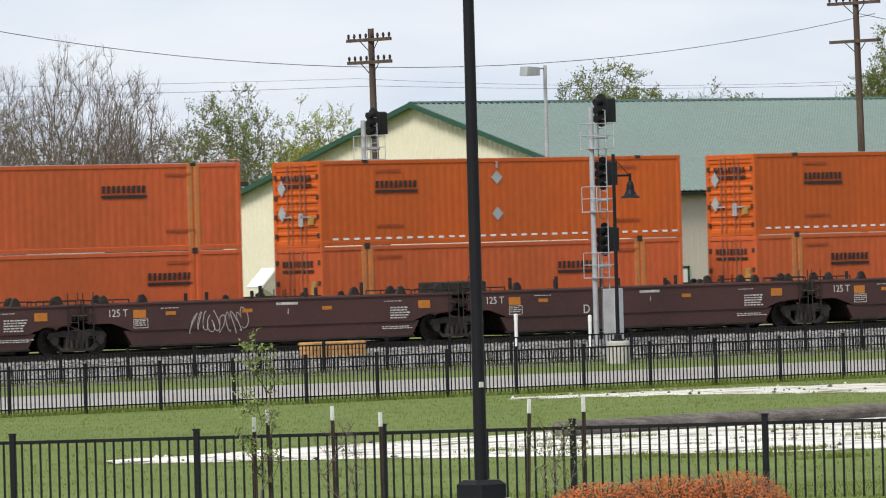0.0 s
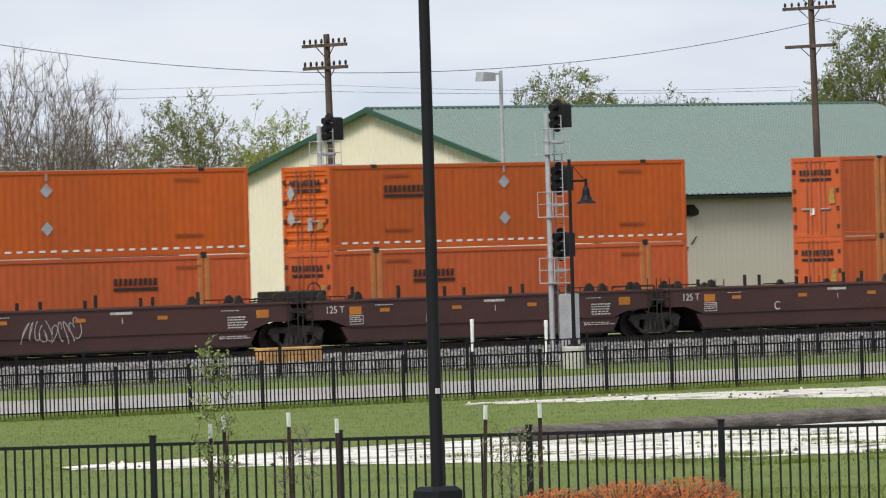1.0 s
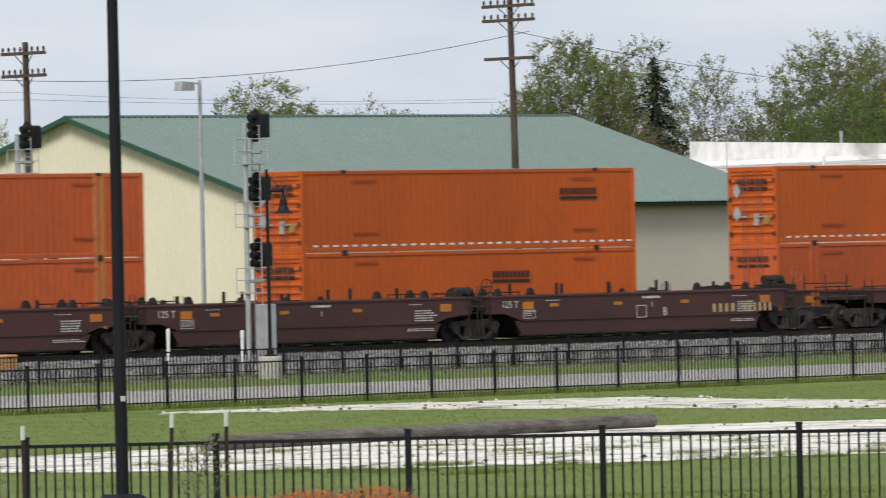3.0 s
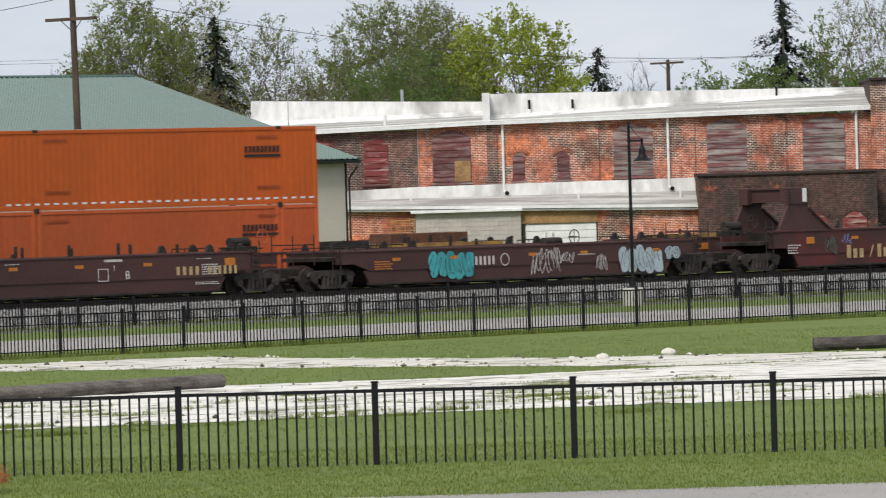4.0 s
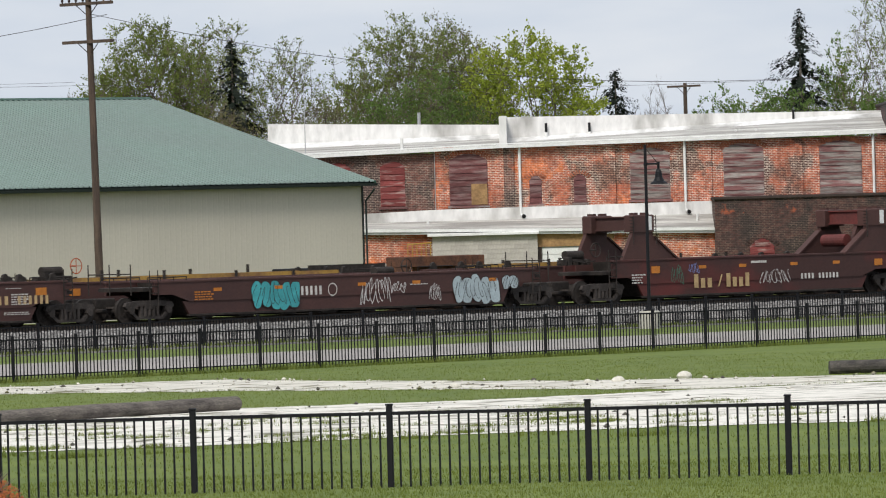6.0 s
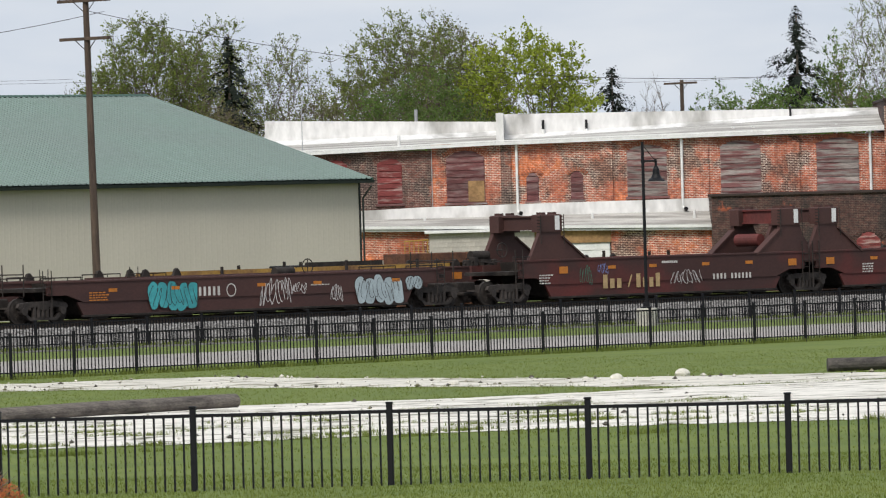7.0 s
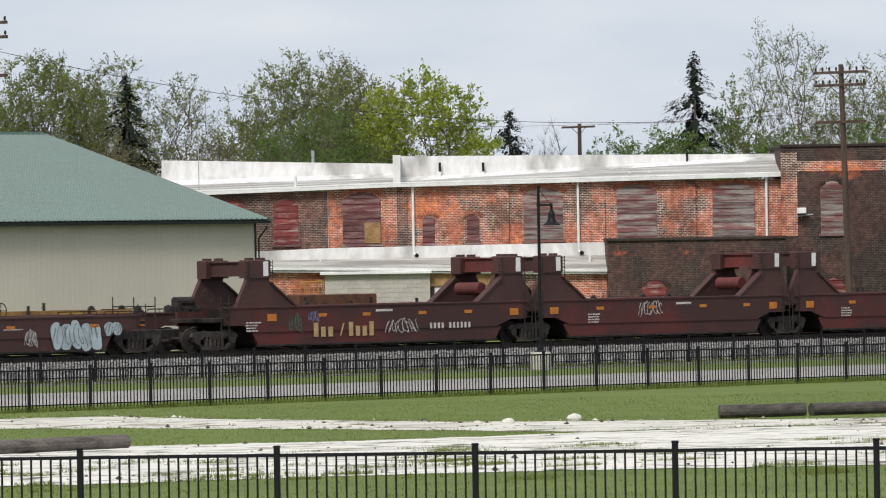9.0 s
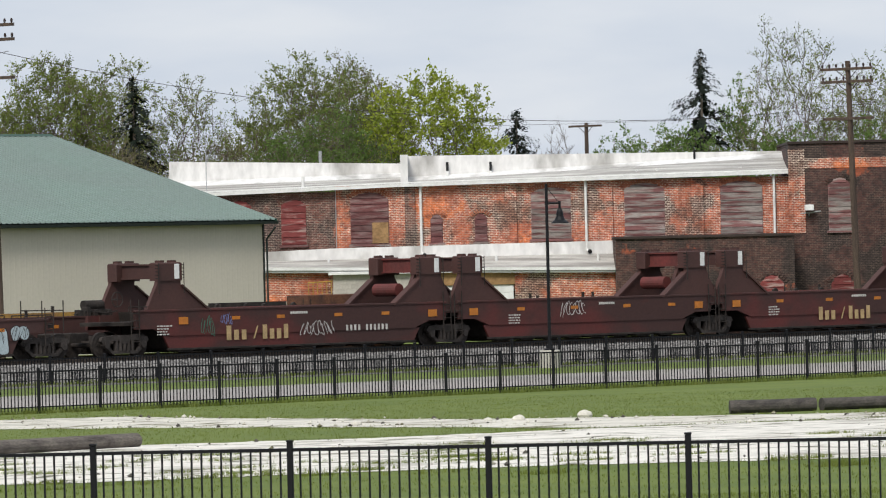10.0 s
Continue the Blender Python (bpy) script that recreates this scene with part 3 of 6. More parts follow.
for _s in (-1.02, 1.02):
    _b = lambda o: tg.prism_y(o, _s - 0.07, _s + 0.07)
    _b([(-1.18, 0.60), (1.18, 0.60), (1.10, 0.74), (0.5, 0.80), (-0.5, 0.80), (-1.10, 0.74)])
    _b([(-0.62, 0.13), (0.62, 0.13), (0.55, 0.24), (-0.55, 0.24)])
    for _k in (-1, 1):
        _b([(_k * 1.18, 0.60), (_k * 1.02, 0.60), (_k * 0.45, 0.14), (_k * 0.62, 0.13)][::_k])
        _b([(_k * 0.44, 0.62), (_k * 0.34, 0.62), (_k * 0.34, 0.22), (_k * 0.44, 0.22)][::_k])
        tg.tube((_k * 0.9, _s - 0.12, 0.46), (_k * 0.9, _s + 0.12, 0.46), 0.13, 0.13, 10)
        tg.box(_k * 0.9 - 0.16, _k * 0.9 + 0.16, _s - 0.09, _s + 0.09, 0.44, 0.62)
    for _x in (-0.2, 0.0, 0.2):
        tg.tube((_x, _s - 0.02, 0.24), (_x, _s - 0.02, 0.50), 0.08, 0.08, 8)
tg.box(-0.25, 0.25, -1.1, 1.1, 0.5, 0.78)
TRUCK_MESH = mesh("truck", tg, M_TRUCK)


def truck(parent, x, turning=True):
    t = part("truck", TRUCK_MESH, None, parent, "black cast-steel bogie", at=pose(x, 0, 0))
    for dx in (-0.9, 0.9):
        w = part("wheelset", WHEEL_MESH, None, t, at=pose(dx, 0, 0.46))
        if turning:
            WHEELS.append((w, dx))
    return t


def side_outline(a, b, lo, mid, hi):
    """The side of a well car from x = a to b: full depth between the bogies, stepped up over them."""
    return [(a, mid), (a + 0.9, mid), (a + 1.7, lo), (b - 1.7, lo), (b - 0.9, mid), (b, mid), (b, hi), (a, hi)]


def well_body(car, a, b, hi, material, stakes=True, seed=1, guides=True, marks=None):
    """One well platform over two bogies at x = a and b: side plates, chords, floor, end decks and fittings."""
    rng = random.Random(seed)
    lo, mid = 0.27, 0.98
    for s in (-1, 1):
        y0, y1 = (-1.30, -1.19) if s < 0 else (1.19, 1.30)
        part("side_panel", Geo().prism_y(side_outline(a + 0.35, b - 0.35, lo + 0.45, mid, hi), y0, y1), material, car)
        yi0, yi1 = (-1.265, -1.18) if s < 0 else (1.18, 1.265)
        part("side_sill", Geo().prism_y([(a + 1.75, lo + 0.46), (a + 2.05, lo), (b - 2.05, lo), (b - 1.75, lo + 0.46)], yi0, yi1), material, car)
        part("top_chord", Geo().box(a + 0.3, b - 0.3, y0 - 0.03, y1 + 0.03, hi, hi + 0.07, 0.015), material, car)
        part("bottom_chord", Geo().box(a + 2.0, b - 2.0, y0 - 0.01, y1 + 0.02, lo - 0.07, lo, 0.01), M_GRIME, car)
    part("floor", Geo().box(a + 2.2, b - 2.2, -1.15, 1.15, 0.24, 0.30), M_GRIME, car)
    n = 7
    beam = mesh("floor_beam", Geo().prism_y([(-0.55, 0.24), (-0.3, 0.12), (0.3, 0.12), (0.55, 0.24)], -1.22, 1.22), M_GRIME)
    for i in range(n + 1):
        part("floor_beam", beam, None, car, at=pose(a + 2.9 + (b - a - 5.8) * i / n, 0, 0))
    for x, d in ((a, 1), (b, -1)):
        part("end_deck", Geo().box(min(x - d * 0.1, x + d * 2.1), max(x - d * 0.1, x + d * 2.1), -1.15, 1.15, 1.12, 1.26, 0.02), M_GRIME, car)
        part("end_bulkhead", Geo().prism_y([(x + d * 2.1, 0.3), (x + d * 2.2, 0.3), (x + d * 1.9, hi), (x + d * 1.8, hi)][::d], -1.15, 1.15), M_GRIME, car)
        xs = sorted((x + d * 0.1, x + d * 2.0))
        for s in (-1.22, 1.22):
            g = Geo()
            g.tube((xs[0], s, hi + 0.19), (xs[1], s, hi + 0.19), 0.022, 0.022, 6)
            for k in range(4):
                xx = xs[0] + (xs[1] - xs[0]) * k / 3
                g.tube((xx, s, hi), (xx, s, hi + 0.19), 0.02, 0.02, 6)
            part("handrail", g, M_GRIME, car)
        if guides:
            for xx in (x + d * 0.95, x + d * 2.5):
                for s in (-1.24, 1.24):
                    g = Geo().prism_y([(xx - 0.22, hi + 0.04), (xx + 0.22, hi + 0.04), (xx + 0.12, hi + 0.26), (xx + 0.02, hi + 0.34), (xx - 0.10, hi + 0.30), (xx - 0.15, hi + 0.16)], s - 0.06, s + 0.06)
                    part("container_guide", g, M_GRIME, car)
        # ladder beside the bogie
        g = Geo()
        xl = x + d * 0.30
        for k in range(5):
            g.tube((xl - 0.2, -1.33, 0.55 + 0.25 * k), (xl + 0.2, -1.33, 0.55 + 0.25 * k), 0.016, 0.016, 6)
        for q in (-0.2, 0.2):
            g.tube((xl + q, -1.33, 0.4), (xl + q, -1.33, hi + 0.45), 0.02, 0.02, 6)
        part("ladder", g, M_GRIME, car)
    if stakes:
        for q in (0.25, 0.42, 0.58, 0.75):
            xx = a + (b - a) * q + rng.uniform(-0.4, 0.4)
            for s in (-1.22, 1.22):
                part("stake", Geo().box(xx - 0.045, xx + 0.045, s - 0.04, s + 0.04, hi, hi + rng.uniform(0.3, 0.5)), M_GRIME, car)
    marks = marks or [a + (b - a) * q for q in (0.16, 0.31, 0.52, 0.66, 0.86)]
    for x in marks:
        big = guides and x in (marks[0], marks[-1])
        part("reflector", Geo().box(x, x + (0.50 if big else 0.40), -1.312, -1.30, hi - (0.42 if big else 0.36), hi - (0.16 if big else 0.24)), M_AMBER, car)


def brake_gear(car, x, z, material=None):
    """Brake cylinder, wheel and pipework on an end platform."""
    part("brake_cylinder", Geo().tube((x - 0.55, -0.5, z + 0.28), (x + 0.35, -0.5, z + 0.28), 0.17, 0.17, 14).box(x - 0.5, x + 0.3, -0.62, -0.38, z, z + 0.14), M_GRIME, car)
    g = Geo()
    for k in range(16):
        a0, a1 = k * math.pi / 8, (k + 1) * math.pi / 8
        g.tube((x + 0.75 + 0.27 * math.cos(a0), -0.9, z + 0.45 + 0.27 * math.sin(a0)), (x + 0.75 + 0.27 * math.cos(a1), -0.9, z + 0.45 + 0.27 * math.sin(a1)), 0.02, 0.02, 6)
        if k % 4 == 0:
            g.tube((x + 0.75, -0.9, z + 0.45), (x + 0.75 + 0.27 * math.cos(a0), -0.9, z + 0.45 + 0.27 * math.sin(a0)), 0.015, 0.015, 5)
    g.tube((x + 0.75, -0.9, z + 0.45), (x + 0.75, -0.6, z + 0.45), 0.03, 0.03, 6)
    part("brake_wheel", g, material or M_GRIME, car)
    for k in range(5):
        xx = x - 1.0 + 0.45 * k
        part("brake_valve", Geo().box(xx - 0.10, xx + 0.10, -0.9 + 0.1 * k, -0.6 + 0.1 * k, z - 0.1, z + 0.12 + 0.1 * (k % 2), 0.02), M_GRIME, car)
    part("brake_pipe", Geo().pipe([(x - 1.3, -0.8, z - 0.05), (x - 0.6, -0.75, z + 0.08), (x + 0.2, -0.8, z - 0.02), (x + 0.9, -0.75, z + 0.05)], 0.025, 6), M_GRIME, car)


def near_car(x0, label):
    c = thing("well_car", pose(x0, NEAR_Y, RAIL_Z), label, "railway car", "passing empty well cars")
    MOVES.append((c, (x0, NEAR_Y, RAIL_Z), NEAR_V))
    return c


def add_brown_cars():
    hi = 1.55
    joints = [95.7, 111.35, 127.0, 142.65, 158.35, 174.0, 189.6]
    for i in range(len(joints) - 1):
        a = joints[i]
        L = joints[i + 1] - a
        last = i == len(joints) - 2
        c = near_car(a, "dark brown steel articulated well car platform, empty, on rails")
        truck(c, 0)
        if last:
            truck(c, L)
        well_body(c, 0.0, L, hi, M_BROWN, seed=20 + i, marks=(2.1, 3.4, 6.5, 9.8, L - 1.8))
        y = -1.303
        stencil("125 T", 1.08, hi - 0.36, 0.34, y, c)
        lines(c, 2.16, hi - 0.5, 0.45, 0.2, 3, y, M_LETTER, i)
        lines(c, 12.65, hi - 0.35, 0.95, 0.42, 5, y, M_LETTER, i + 9)
        lines(c, 12.4, hi - 0.14, 0.8, 0.05, 1, y, M_LETTER, i + 39)
        lines(c, 3.2, hi - 0.12, 0.8, 0.05, 1, y, M_LETTER, i + 19)
        lines(c, 12.3, hi - 0.98, 1.4, 0.12, 2, y, M_LETTER, i + 29)
        bars(c, 7.9, hi - 0.16, 0.9, 0.09, 9, y, M_LETTER, i)
        stencil("I", 8.35, hi - 0.46, 0.26, y, c)
        part("frame_box", Geo().box(2.1, 2.68, y - 0.004, y, hi - 0.47, hi - 0.45).box(2.1, 2.68, y - 0.004, y, hi - 0.75, hi - 0.73).box(2.1, 2.12, y - 0.004, y, hi - 0.74, hi - 0.46).box(2.66, 2.68, y - 0.004, y, hi - 0.74, hi - 0.46), M_LETTER, c)
        if i in (3, 4):
            stencil("DC"[i - 3], 5.35, hi - 0.78, 0.42, y, c)
        if i == 2:
            scrawl(c, 4.4, 0.5, 2.3, 0.85, 6, y - 0.002, M_CHALK, 11, 0.014)
        if i == 4:
            scrawl(c, 9.4, 0.55, 1.6, 0.6, 5, y - 0.002, M_RUSTY, 14, 0.015)
        if last:
            stencil("B", 8.9, hi - 0.78, 0.42, y, c)
            letter_blocks(c, 11.4, hi - 0.72, 1.25, 0.30, (1,) * 4, y, M_GOLD, 0.5)
            letter_blocks(c, 12.95, hi - 0.72, 1.55, 0.30, (1,) * 6, y, M_GOLD, 0.5)
            part("frame_box", Geo().box(7.6, 8.1, y - 0.004, y, hi - 0.42, hi - 0.39).box(7.6, 8.1, y - 0.004, y, hi - 0.84, hi - 0.81).box(7.6, 7.63, y - 0.004, y, hi - 0.82, hi - 0.4).box(8.07, 8.1, y - 0.004, y, hi - 0.82, hi - 0.4), M_LETTER, c)
            brake_gear(c, L - 0.25, hi + 0.1, mat("red_wheel", (0.40, 0.09, 0.03), 0.6))
            part("coupler", Geo().box(L + 0.9, L + 1.9, -0.2, 0.2, 0.62, 0.92, 0.04), M_GRIME, c)
        if i == 3:
            brake_gear(c, 0.2, hi - 0.05)
            part("equipment_box", Geo().box(-0.6, 1.4, -1.0, 0.2, hi, hi + 0.42, 0.04), M_GRIME, c)
        if i == 5:
            brake_gear(c, 0.0, hi - 0.05)


def add_single_car():
    hi, a = 1.41, 193.4
    L = 19.6
    c = near_car(a, "brown single well car with cyan and silver graffiti, empty")
    truck(c, 0.0)
    truck(c, L)
    well_body(c, -0.3, L + 0.3, hi, M_BROWN, stakes=False, seed=51, guides=False)
    y = -1.303
    bubble(c, 4.85, 0.32, 2.35, 0.98, 5, y - 0.002, M_CYAN, M_INK, 21)
    letter_blocks(c, 7.3, hi - 0.62, 1.15, 0.32, (1,) * 5, y, M_LETTER, 0.5)
    g = Geo()
    for k in range(18):
        a0, a1 = k * math.pi / 9, (k + 1) * math.pi / 9
        g.quad((8.9 + 0.24 * math.cos(a0), y, hi - 0.45 + 0.24 * math.sin(a0)), (8.9 + 0.24 * math.cos(a1), y, hi - 0.45 + 0.24 * math.sin(a1)),
               (8.9 + 0.2 * math.cos(a1), y, hi - 0.45 + 0.2 * math.sin(a1)), (8.9 + 0.2 * math.cos(a0), y, hi - 0.45 + 0.2 * math.sin(a0)))
    part("round_emblem", g, M_LETTER, c)
    scrawl(c, 10.3, 0.35, 1.6, 1.0, 6, y - 0.002, M_CHALK, 31, 0.02)
    scrawl(c, 11.9, 0.75, 0.8, 0.4, 4, y - 0.002, M_CHALK, 32, 0.018)
    scrawl(c, 13.9, 0.35, 0.6, 0.7, 4, y - 0.002, M_CHALK, 33, 0.015)
    bubble(c, 15.2, 0.28, 2.4, 0.98, 5, y - 0.002, M_SILVER, M_INK, 41)
    bubble(c, 17.8, 0.75, 0.8, 0.5, 2, y - 0.002, M_SILVER, M_INK, 44)
    lines(c, 12.9, hi - 0.35, 1.0, 0.08, 1, y, M_LETTER, 5)
    lines(c, 2.0, hi - 0.35, 1.0, 0.35, 4, y, M_AMBER, 6)
    brake_gear(c, L - 7.2, hi - 0.15)
    for xx in (-1.3, L + 1.3):
        part("coupler", Geo().box(xx - 0.5, xx + 0.5, -0.2, 0.2, 0.62, 0.92, 0.04), M_GRIME, c)
    for xx in (-0.9, L + 0.9):
        g = Geo()
        for s in (-1.1, 0, 1.1):
            g.tube((xx, s, 1.0), (xx, s, 2.1), 0.025, 0.025, 6)
        g.tube((xx, -1.1, 1.75), (xx, 1.1, 1.75), 0.022, 0.022, 6)
        part("end_rail", g, M_GRIME, c)


def bulkhead(car, x, d, red=False, z0=1.75):
    """A tall end frame of a well car: two braced side stanchions and a cross box on top. d: the way the braces lean."""
    m, drop = M_BROWN, pose(0, 0, -0.16)
    for s in (-1, 1):
        y0, y1 = (-1.28, -1.12) if s < 0 else (1.12, 1.28)
        o = [(x - d * 1.2, z0 - 0.2), (x + d * 1.98, z0 - 0.2), (x + d * 1.98, z0 + 0.16), (x + d * 0.56, 2.70), (x + d * 0.56, 2.95), (x - d * 0.56, 2.95), (x - d * 0.62, 2.75), (x - d * 1.2, z0 + 0.16)]
        part("stanchion", Geo().prism_y(o[::-d], y0, y1), m, car, at=drop)
        part("brace_flange", Geo().prism_y([(x + d * 2.04, z0 + 0.16), (x + d * 1.96, z0 + 0.13), (x + d * 0.55, 2.68), (x + d * 0.61, 2.72)][::d], y0 - 0.06, y1 + 0.06), M_BROWN, car, at=drop)
    part("cross_beam", Geo().box(x - 0.30, x + 0.30, -0.95, 0.95, 2.98, 3.42).box(x - 0.38, x + 0.38, -0.95, 0.95, 3.42, 3.47).box(x - 0.38, x + 0.38, -0.95, 0.95, 2.93, 2.98), M_REDPAINT if red else m, car, at=drop)
    for s in (-1, 1):
        y0, y1 = sorted((s * 0.85, s * 1.33))
        part("beam_head", Geo().box(x - 0.62, x + 0.62, y0, y1, 2.86, 3.52, 0.04).box(x - 0.40, x - 0.2, y0 + 0.1, y1 - 0.1, 3.52, 3.60).box(x + 0.2, x + 0.40, y0 + 0.1, y1 - 0.1, 3.52, 3.60), m, car, at=drop)
    part("number_board", Geo().box(x + 0.20, x + 0.44, -1.345, -1.33, 2.93, 3.46), M_WHITE, car, at=drop)
    g = Geo()
    for q in (-0.63, 0.63):
        g.tube((x + q, -1.38, 2.4), (x + q, -1.38, 3.5), 0.018, 0.018, 6)
        for k in range(5):
            g.tube((x + q, -1.38, 2.95 + 0.12 * k), (x + q, -1.2, 2.95 + 0.12 * k), 0.015, 0.015, 5)
    part("ladder", g, M_GRIME, car, at=drop)


def add_red_cars():
    hi = 1.60
    joints = [216.9, 233.7, 248.75, 263.8, 278.9]
    for i in range(4):
        a = joints[i]
        L = joints[i + 1] - a
        c = near_car(a, "faded maroon well car platform with tall end bulkheads, empty")
        truck(c, 0)
        if i == 3:
            truck(c, L)
        well_body(c, 0, L, hi, M_MAROON, stakes=False, seed=70 + i, guides=False, marks=(5.2, 7.5, 10.5, 13.0) if i == 0 else (3.6, 6.6, 9.6, 12.2))
        bulkhead(c, 2.1 if i == 0 else 1.1, 1, red=False, z0=hi)
        bulkhead(c, L - 1.15, -1, red=True, z0=hi)
        part("air_tank", Geo().tube((L - 2.1, -0.6, 2.14), (L - 2.1, 0.6, 2.14), 0.24, 0.24, 16), M_REDPAINT, c)
        y = -1.303
        for xr in (2.5 if i == 0 else 0.95, L - 1.30):
            part("end_reflector", Geo().box(xr, xr + 0.45, y - 0.02, y, hi - 0.48, hi - 0.22), M_AMBER, c)
        lines(c, 3.1 if i else 1.4, hi - 0.5, 0.7, 0.4, 4, y, M_LETTER, 60 + i)
        bars(c, 8.2, hi - 0.22, 0.9, 0.09, 8, y, M_LETTER, 64 + i)
        if i in (0, 2):
            x = 4.9 if i == 0 else 6.15
            letter_blocks(c, x, 0.50, 1.15, 0.52, (1.0, 0.7, 0.7), y, M_GOLD)
            letter_blocks(c, x + 1.85, 0.50, 1.45, 0.52, (1.0, 0.7, 0.7, 1.0), y, M_GOLD)
            part("slash_mark", Geo().prism_y([(x + 1.36, 0.52), (x + 1.43, 0.52), (x + 1.63, 0.99), (x + 1.56, 0.99)], y - 0.004, y), M_GOLD, c)
        if i == 0:
            scrawl(c, 8.7, 0.55, 1.8, 0.55, 6, y - 0.002, M_CHALK, 81, 0.017)
            letter_blocks(c, 11.1, 0.70, 0.85, 0.21, (1,) * 4, y, M_LETTER, 0.5)
            letter_blocks(c, 12.15, 0.70, 1.25, 0.21, (1,) * 6, y, M_LETTER, 0.5)
            scrawl(c, 3.6, 0.65, 0.7, 0.75, 4, y - 0.002, mat("graffiti_green", (0.06, 0.2, 0.14)), 83, 0.015)
            scrawl(c, 4.6, 1.05, 0.6, 0.4, 4, y - 0.002, mat("graffiti_blue", (0.2, 0.25, 0.5)), 84, 0.015)
            brake_gear(c, -0.9, 1.62)
            part("coupler", Geo().box(-1.9, -0.9, -0.2, 0.2, 0.62, 0.92, 0.04), M_GRIME, c)
        if i == 1:
            scrawl(c, 6.0, 0.95, 1.4, 0.6, 5, y - 0.002, M_CHALK, 85, 0.017)


# ---- containers and the far train ----
def container(name, style, label, seed, wx=2.4, diamonds=True):
    """A 53-foot corrugated steel box, doors at x = 0, 16.15 m long."""
    rng = random.Random(seed)
    L, W, H = 16.15, 1.30, 2.9
    m = M_ORANGE if style in ("tape", "plain") else M_ORANGE2
    c = thing(name, Matrix(), label, "shipping container", "double-stacked containers")
    pitch = 0.30
    n = int((L - 0.3) / pitch)
    for s in (-1, 1):
        g = Geo()
        pts = []
        for i in range(n):
            x = 0.15 + i * (L - 0.3) / n
            w = (L - 0.3) / n
            dep = 0.008 if style != "sheet" else 0.004
            pts += [(x, 0), (x + w * 0.42, 0), (x + w * 0.55, dep), (x + w * 0.87, dep)]
        pts.append((L - 0.15, 0))
        for x, d in pts:
            yy = s * (W - 0.02 - d)
            g.v += [(x, yy, 0.17), (x, yy, H - 0.12)]
        g.f = [(2 * i, 2 * i + 2, 2 * i + 3, 2 * i + 1) if s < 0 else (2 * i + 1, 2 * i + 3, 2 * i + 2, 2 * i) for i in range(len(pts) - 1)]
        part("side_wall", g, m, c)
        part("top_rail", Geo().box(0.1, L - 0.1, min(s * W, s * (W - 0.08)), max(s * W, s * (W - 0.08)), H - 0.13, H - 0.01, 0.012), m, c)
        part("bottom_rail", Geo().box(0.1, L - 0.1, min(s * W, s * (W - 0.08)), max(s * W, s * (W - 0.08)), 0.02, 0.18, 0.012), m, c)
        for x in (0.0, L - 0.16):
            part("corner_post", Geo().box(x, x + 0.16, min(s * W, s * (W - 0.16)), max(s * W, s * (W - 0.16)), 0.0, H, 0.015), m, c)
        if style in ("post", "sheet"):
            for x in (1.98, L - 1.98):
                part("lift_post", Geo().box(x - 0.24, x - 0.05, min(s * (W + 0.006), s * (W - 0.08)), max(s * (W + 0.006), s * (W - 0.08)), 0.0, H, 0.01)
                     .box(x + 0.05, x + 0.24, min(s * (W + 0.006), s * (W - 0.08)), max(s * (W + 0.006), s * (W - 0.08)), 0.0, H, 0.01), M_TAN if style == "post" else m, c)
        for x in (1.98, L - 1.98):
            part("corner_casting", Geo().box(x - 0.13, x + 0.13, min(s * (W + 0.008), s * (W - 0.1)), max(s * (W + 0.008), s * (W - 0.1)), H - 0.10, H + 0.012, 0.01)
                 .box(x - 0.13, x + 0.13, min(s * (W + 0.008), s * (W - 0.1)), max(s * (W + 0.008), s * (W - 0.1)), -0.01, 0.1, 0.01), M_DARKGAP, c)
    for s in (-1, 1):
        part("roof_edge", Geo().box(0.2, L - 0.2, min(s * (W - 0.01), s * (W - 0.06)), max(s * (W - 0.01), s * (W - 0.06)), H - 0.01, H + 0.006), M_GALV, c)
    part("roof", Geo().box(0.05, L - 0.05, -W + 0.02, W - 0.02, H - 0.06, H - 0.015), m, c)
    part("floor", Geo().box(0.05, L - 0.05, -W + 0.05, W - 0.05, 0.05, 0.16), M_DARKGAP, c)
    part("front_wall", Geo().box(L - 0.06, L - 0.01, -W + 0.15, W - 0.15, 0.1, H - 0.1), m, c)
    # doors with horizontal swages, locking bars, hinges
    for s in (-1, 1):
        y0, y1 = (-W + 0.15, -0.01) if s < 0 else (0.01, W - 0.15)
        g = Geo()
        zs = [(0.14, 0)]
        k = 9
        for i in range(k):
            z = 0.2 + i * (H - 0.45) / k
            w = (H - 0.45) / k
            zs += [(z, 0), (z + w * 0.2, 0.035), (z + w * 0.6, 0.035), (z + w * 0.8, 0)]
        zs.append((H - 0.16, 0))
        if style in ("post", "sheet"):
            zs = [(0.14, 0), (H - 0.16, 0)]
        for z, d in zs:
            g.v += [(0.03 + d, y0, z), (0.03 + d, y1, z)]
        g.f = [(2 * i + 1, 2 * i, 2 * i + 2, 2 * i + 3) for i in range(len(zs) - 1)]
        door = part("door", g, m, c)
        for q in (0.22, 0.46):
            yy = s * (0.02 + q)
            part("locking_bar", Geo().tube((-0.01, yy, 0.08), (-0.01, yy, H - 0.1), 0.022, 0.022, 8), mat("bar_paint", (0.26, 0.10, 0.06), 0.6), door)
            part("bar_handle", Geo().box(-0.03, 0.0, yy, yy + s * 0.28, 1.0, 1.05), M_GALV, door)
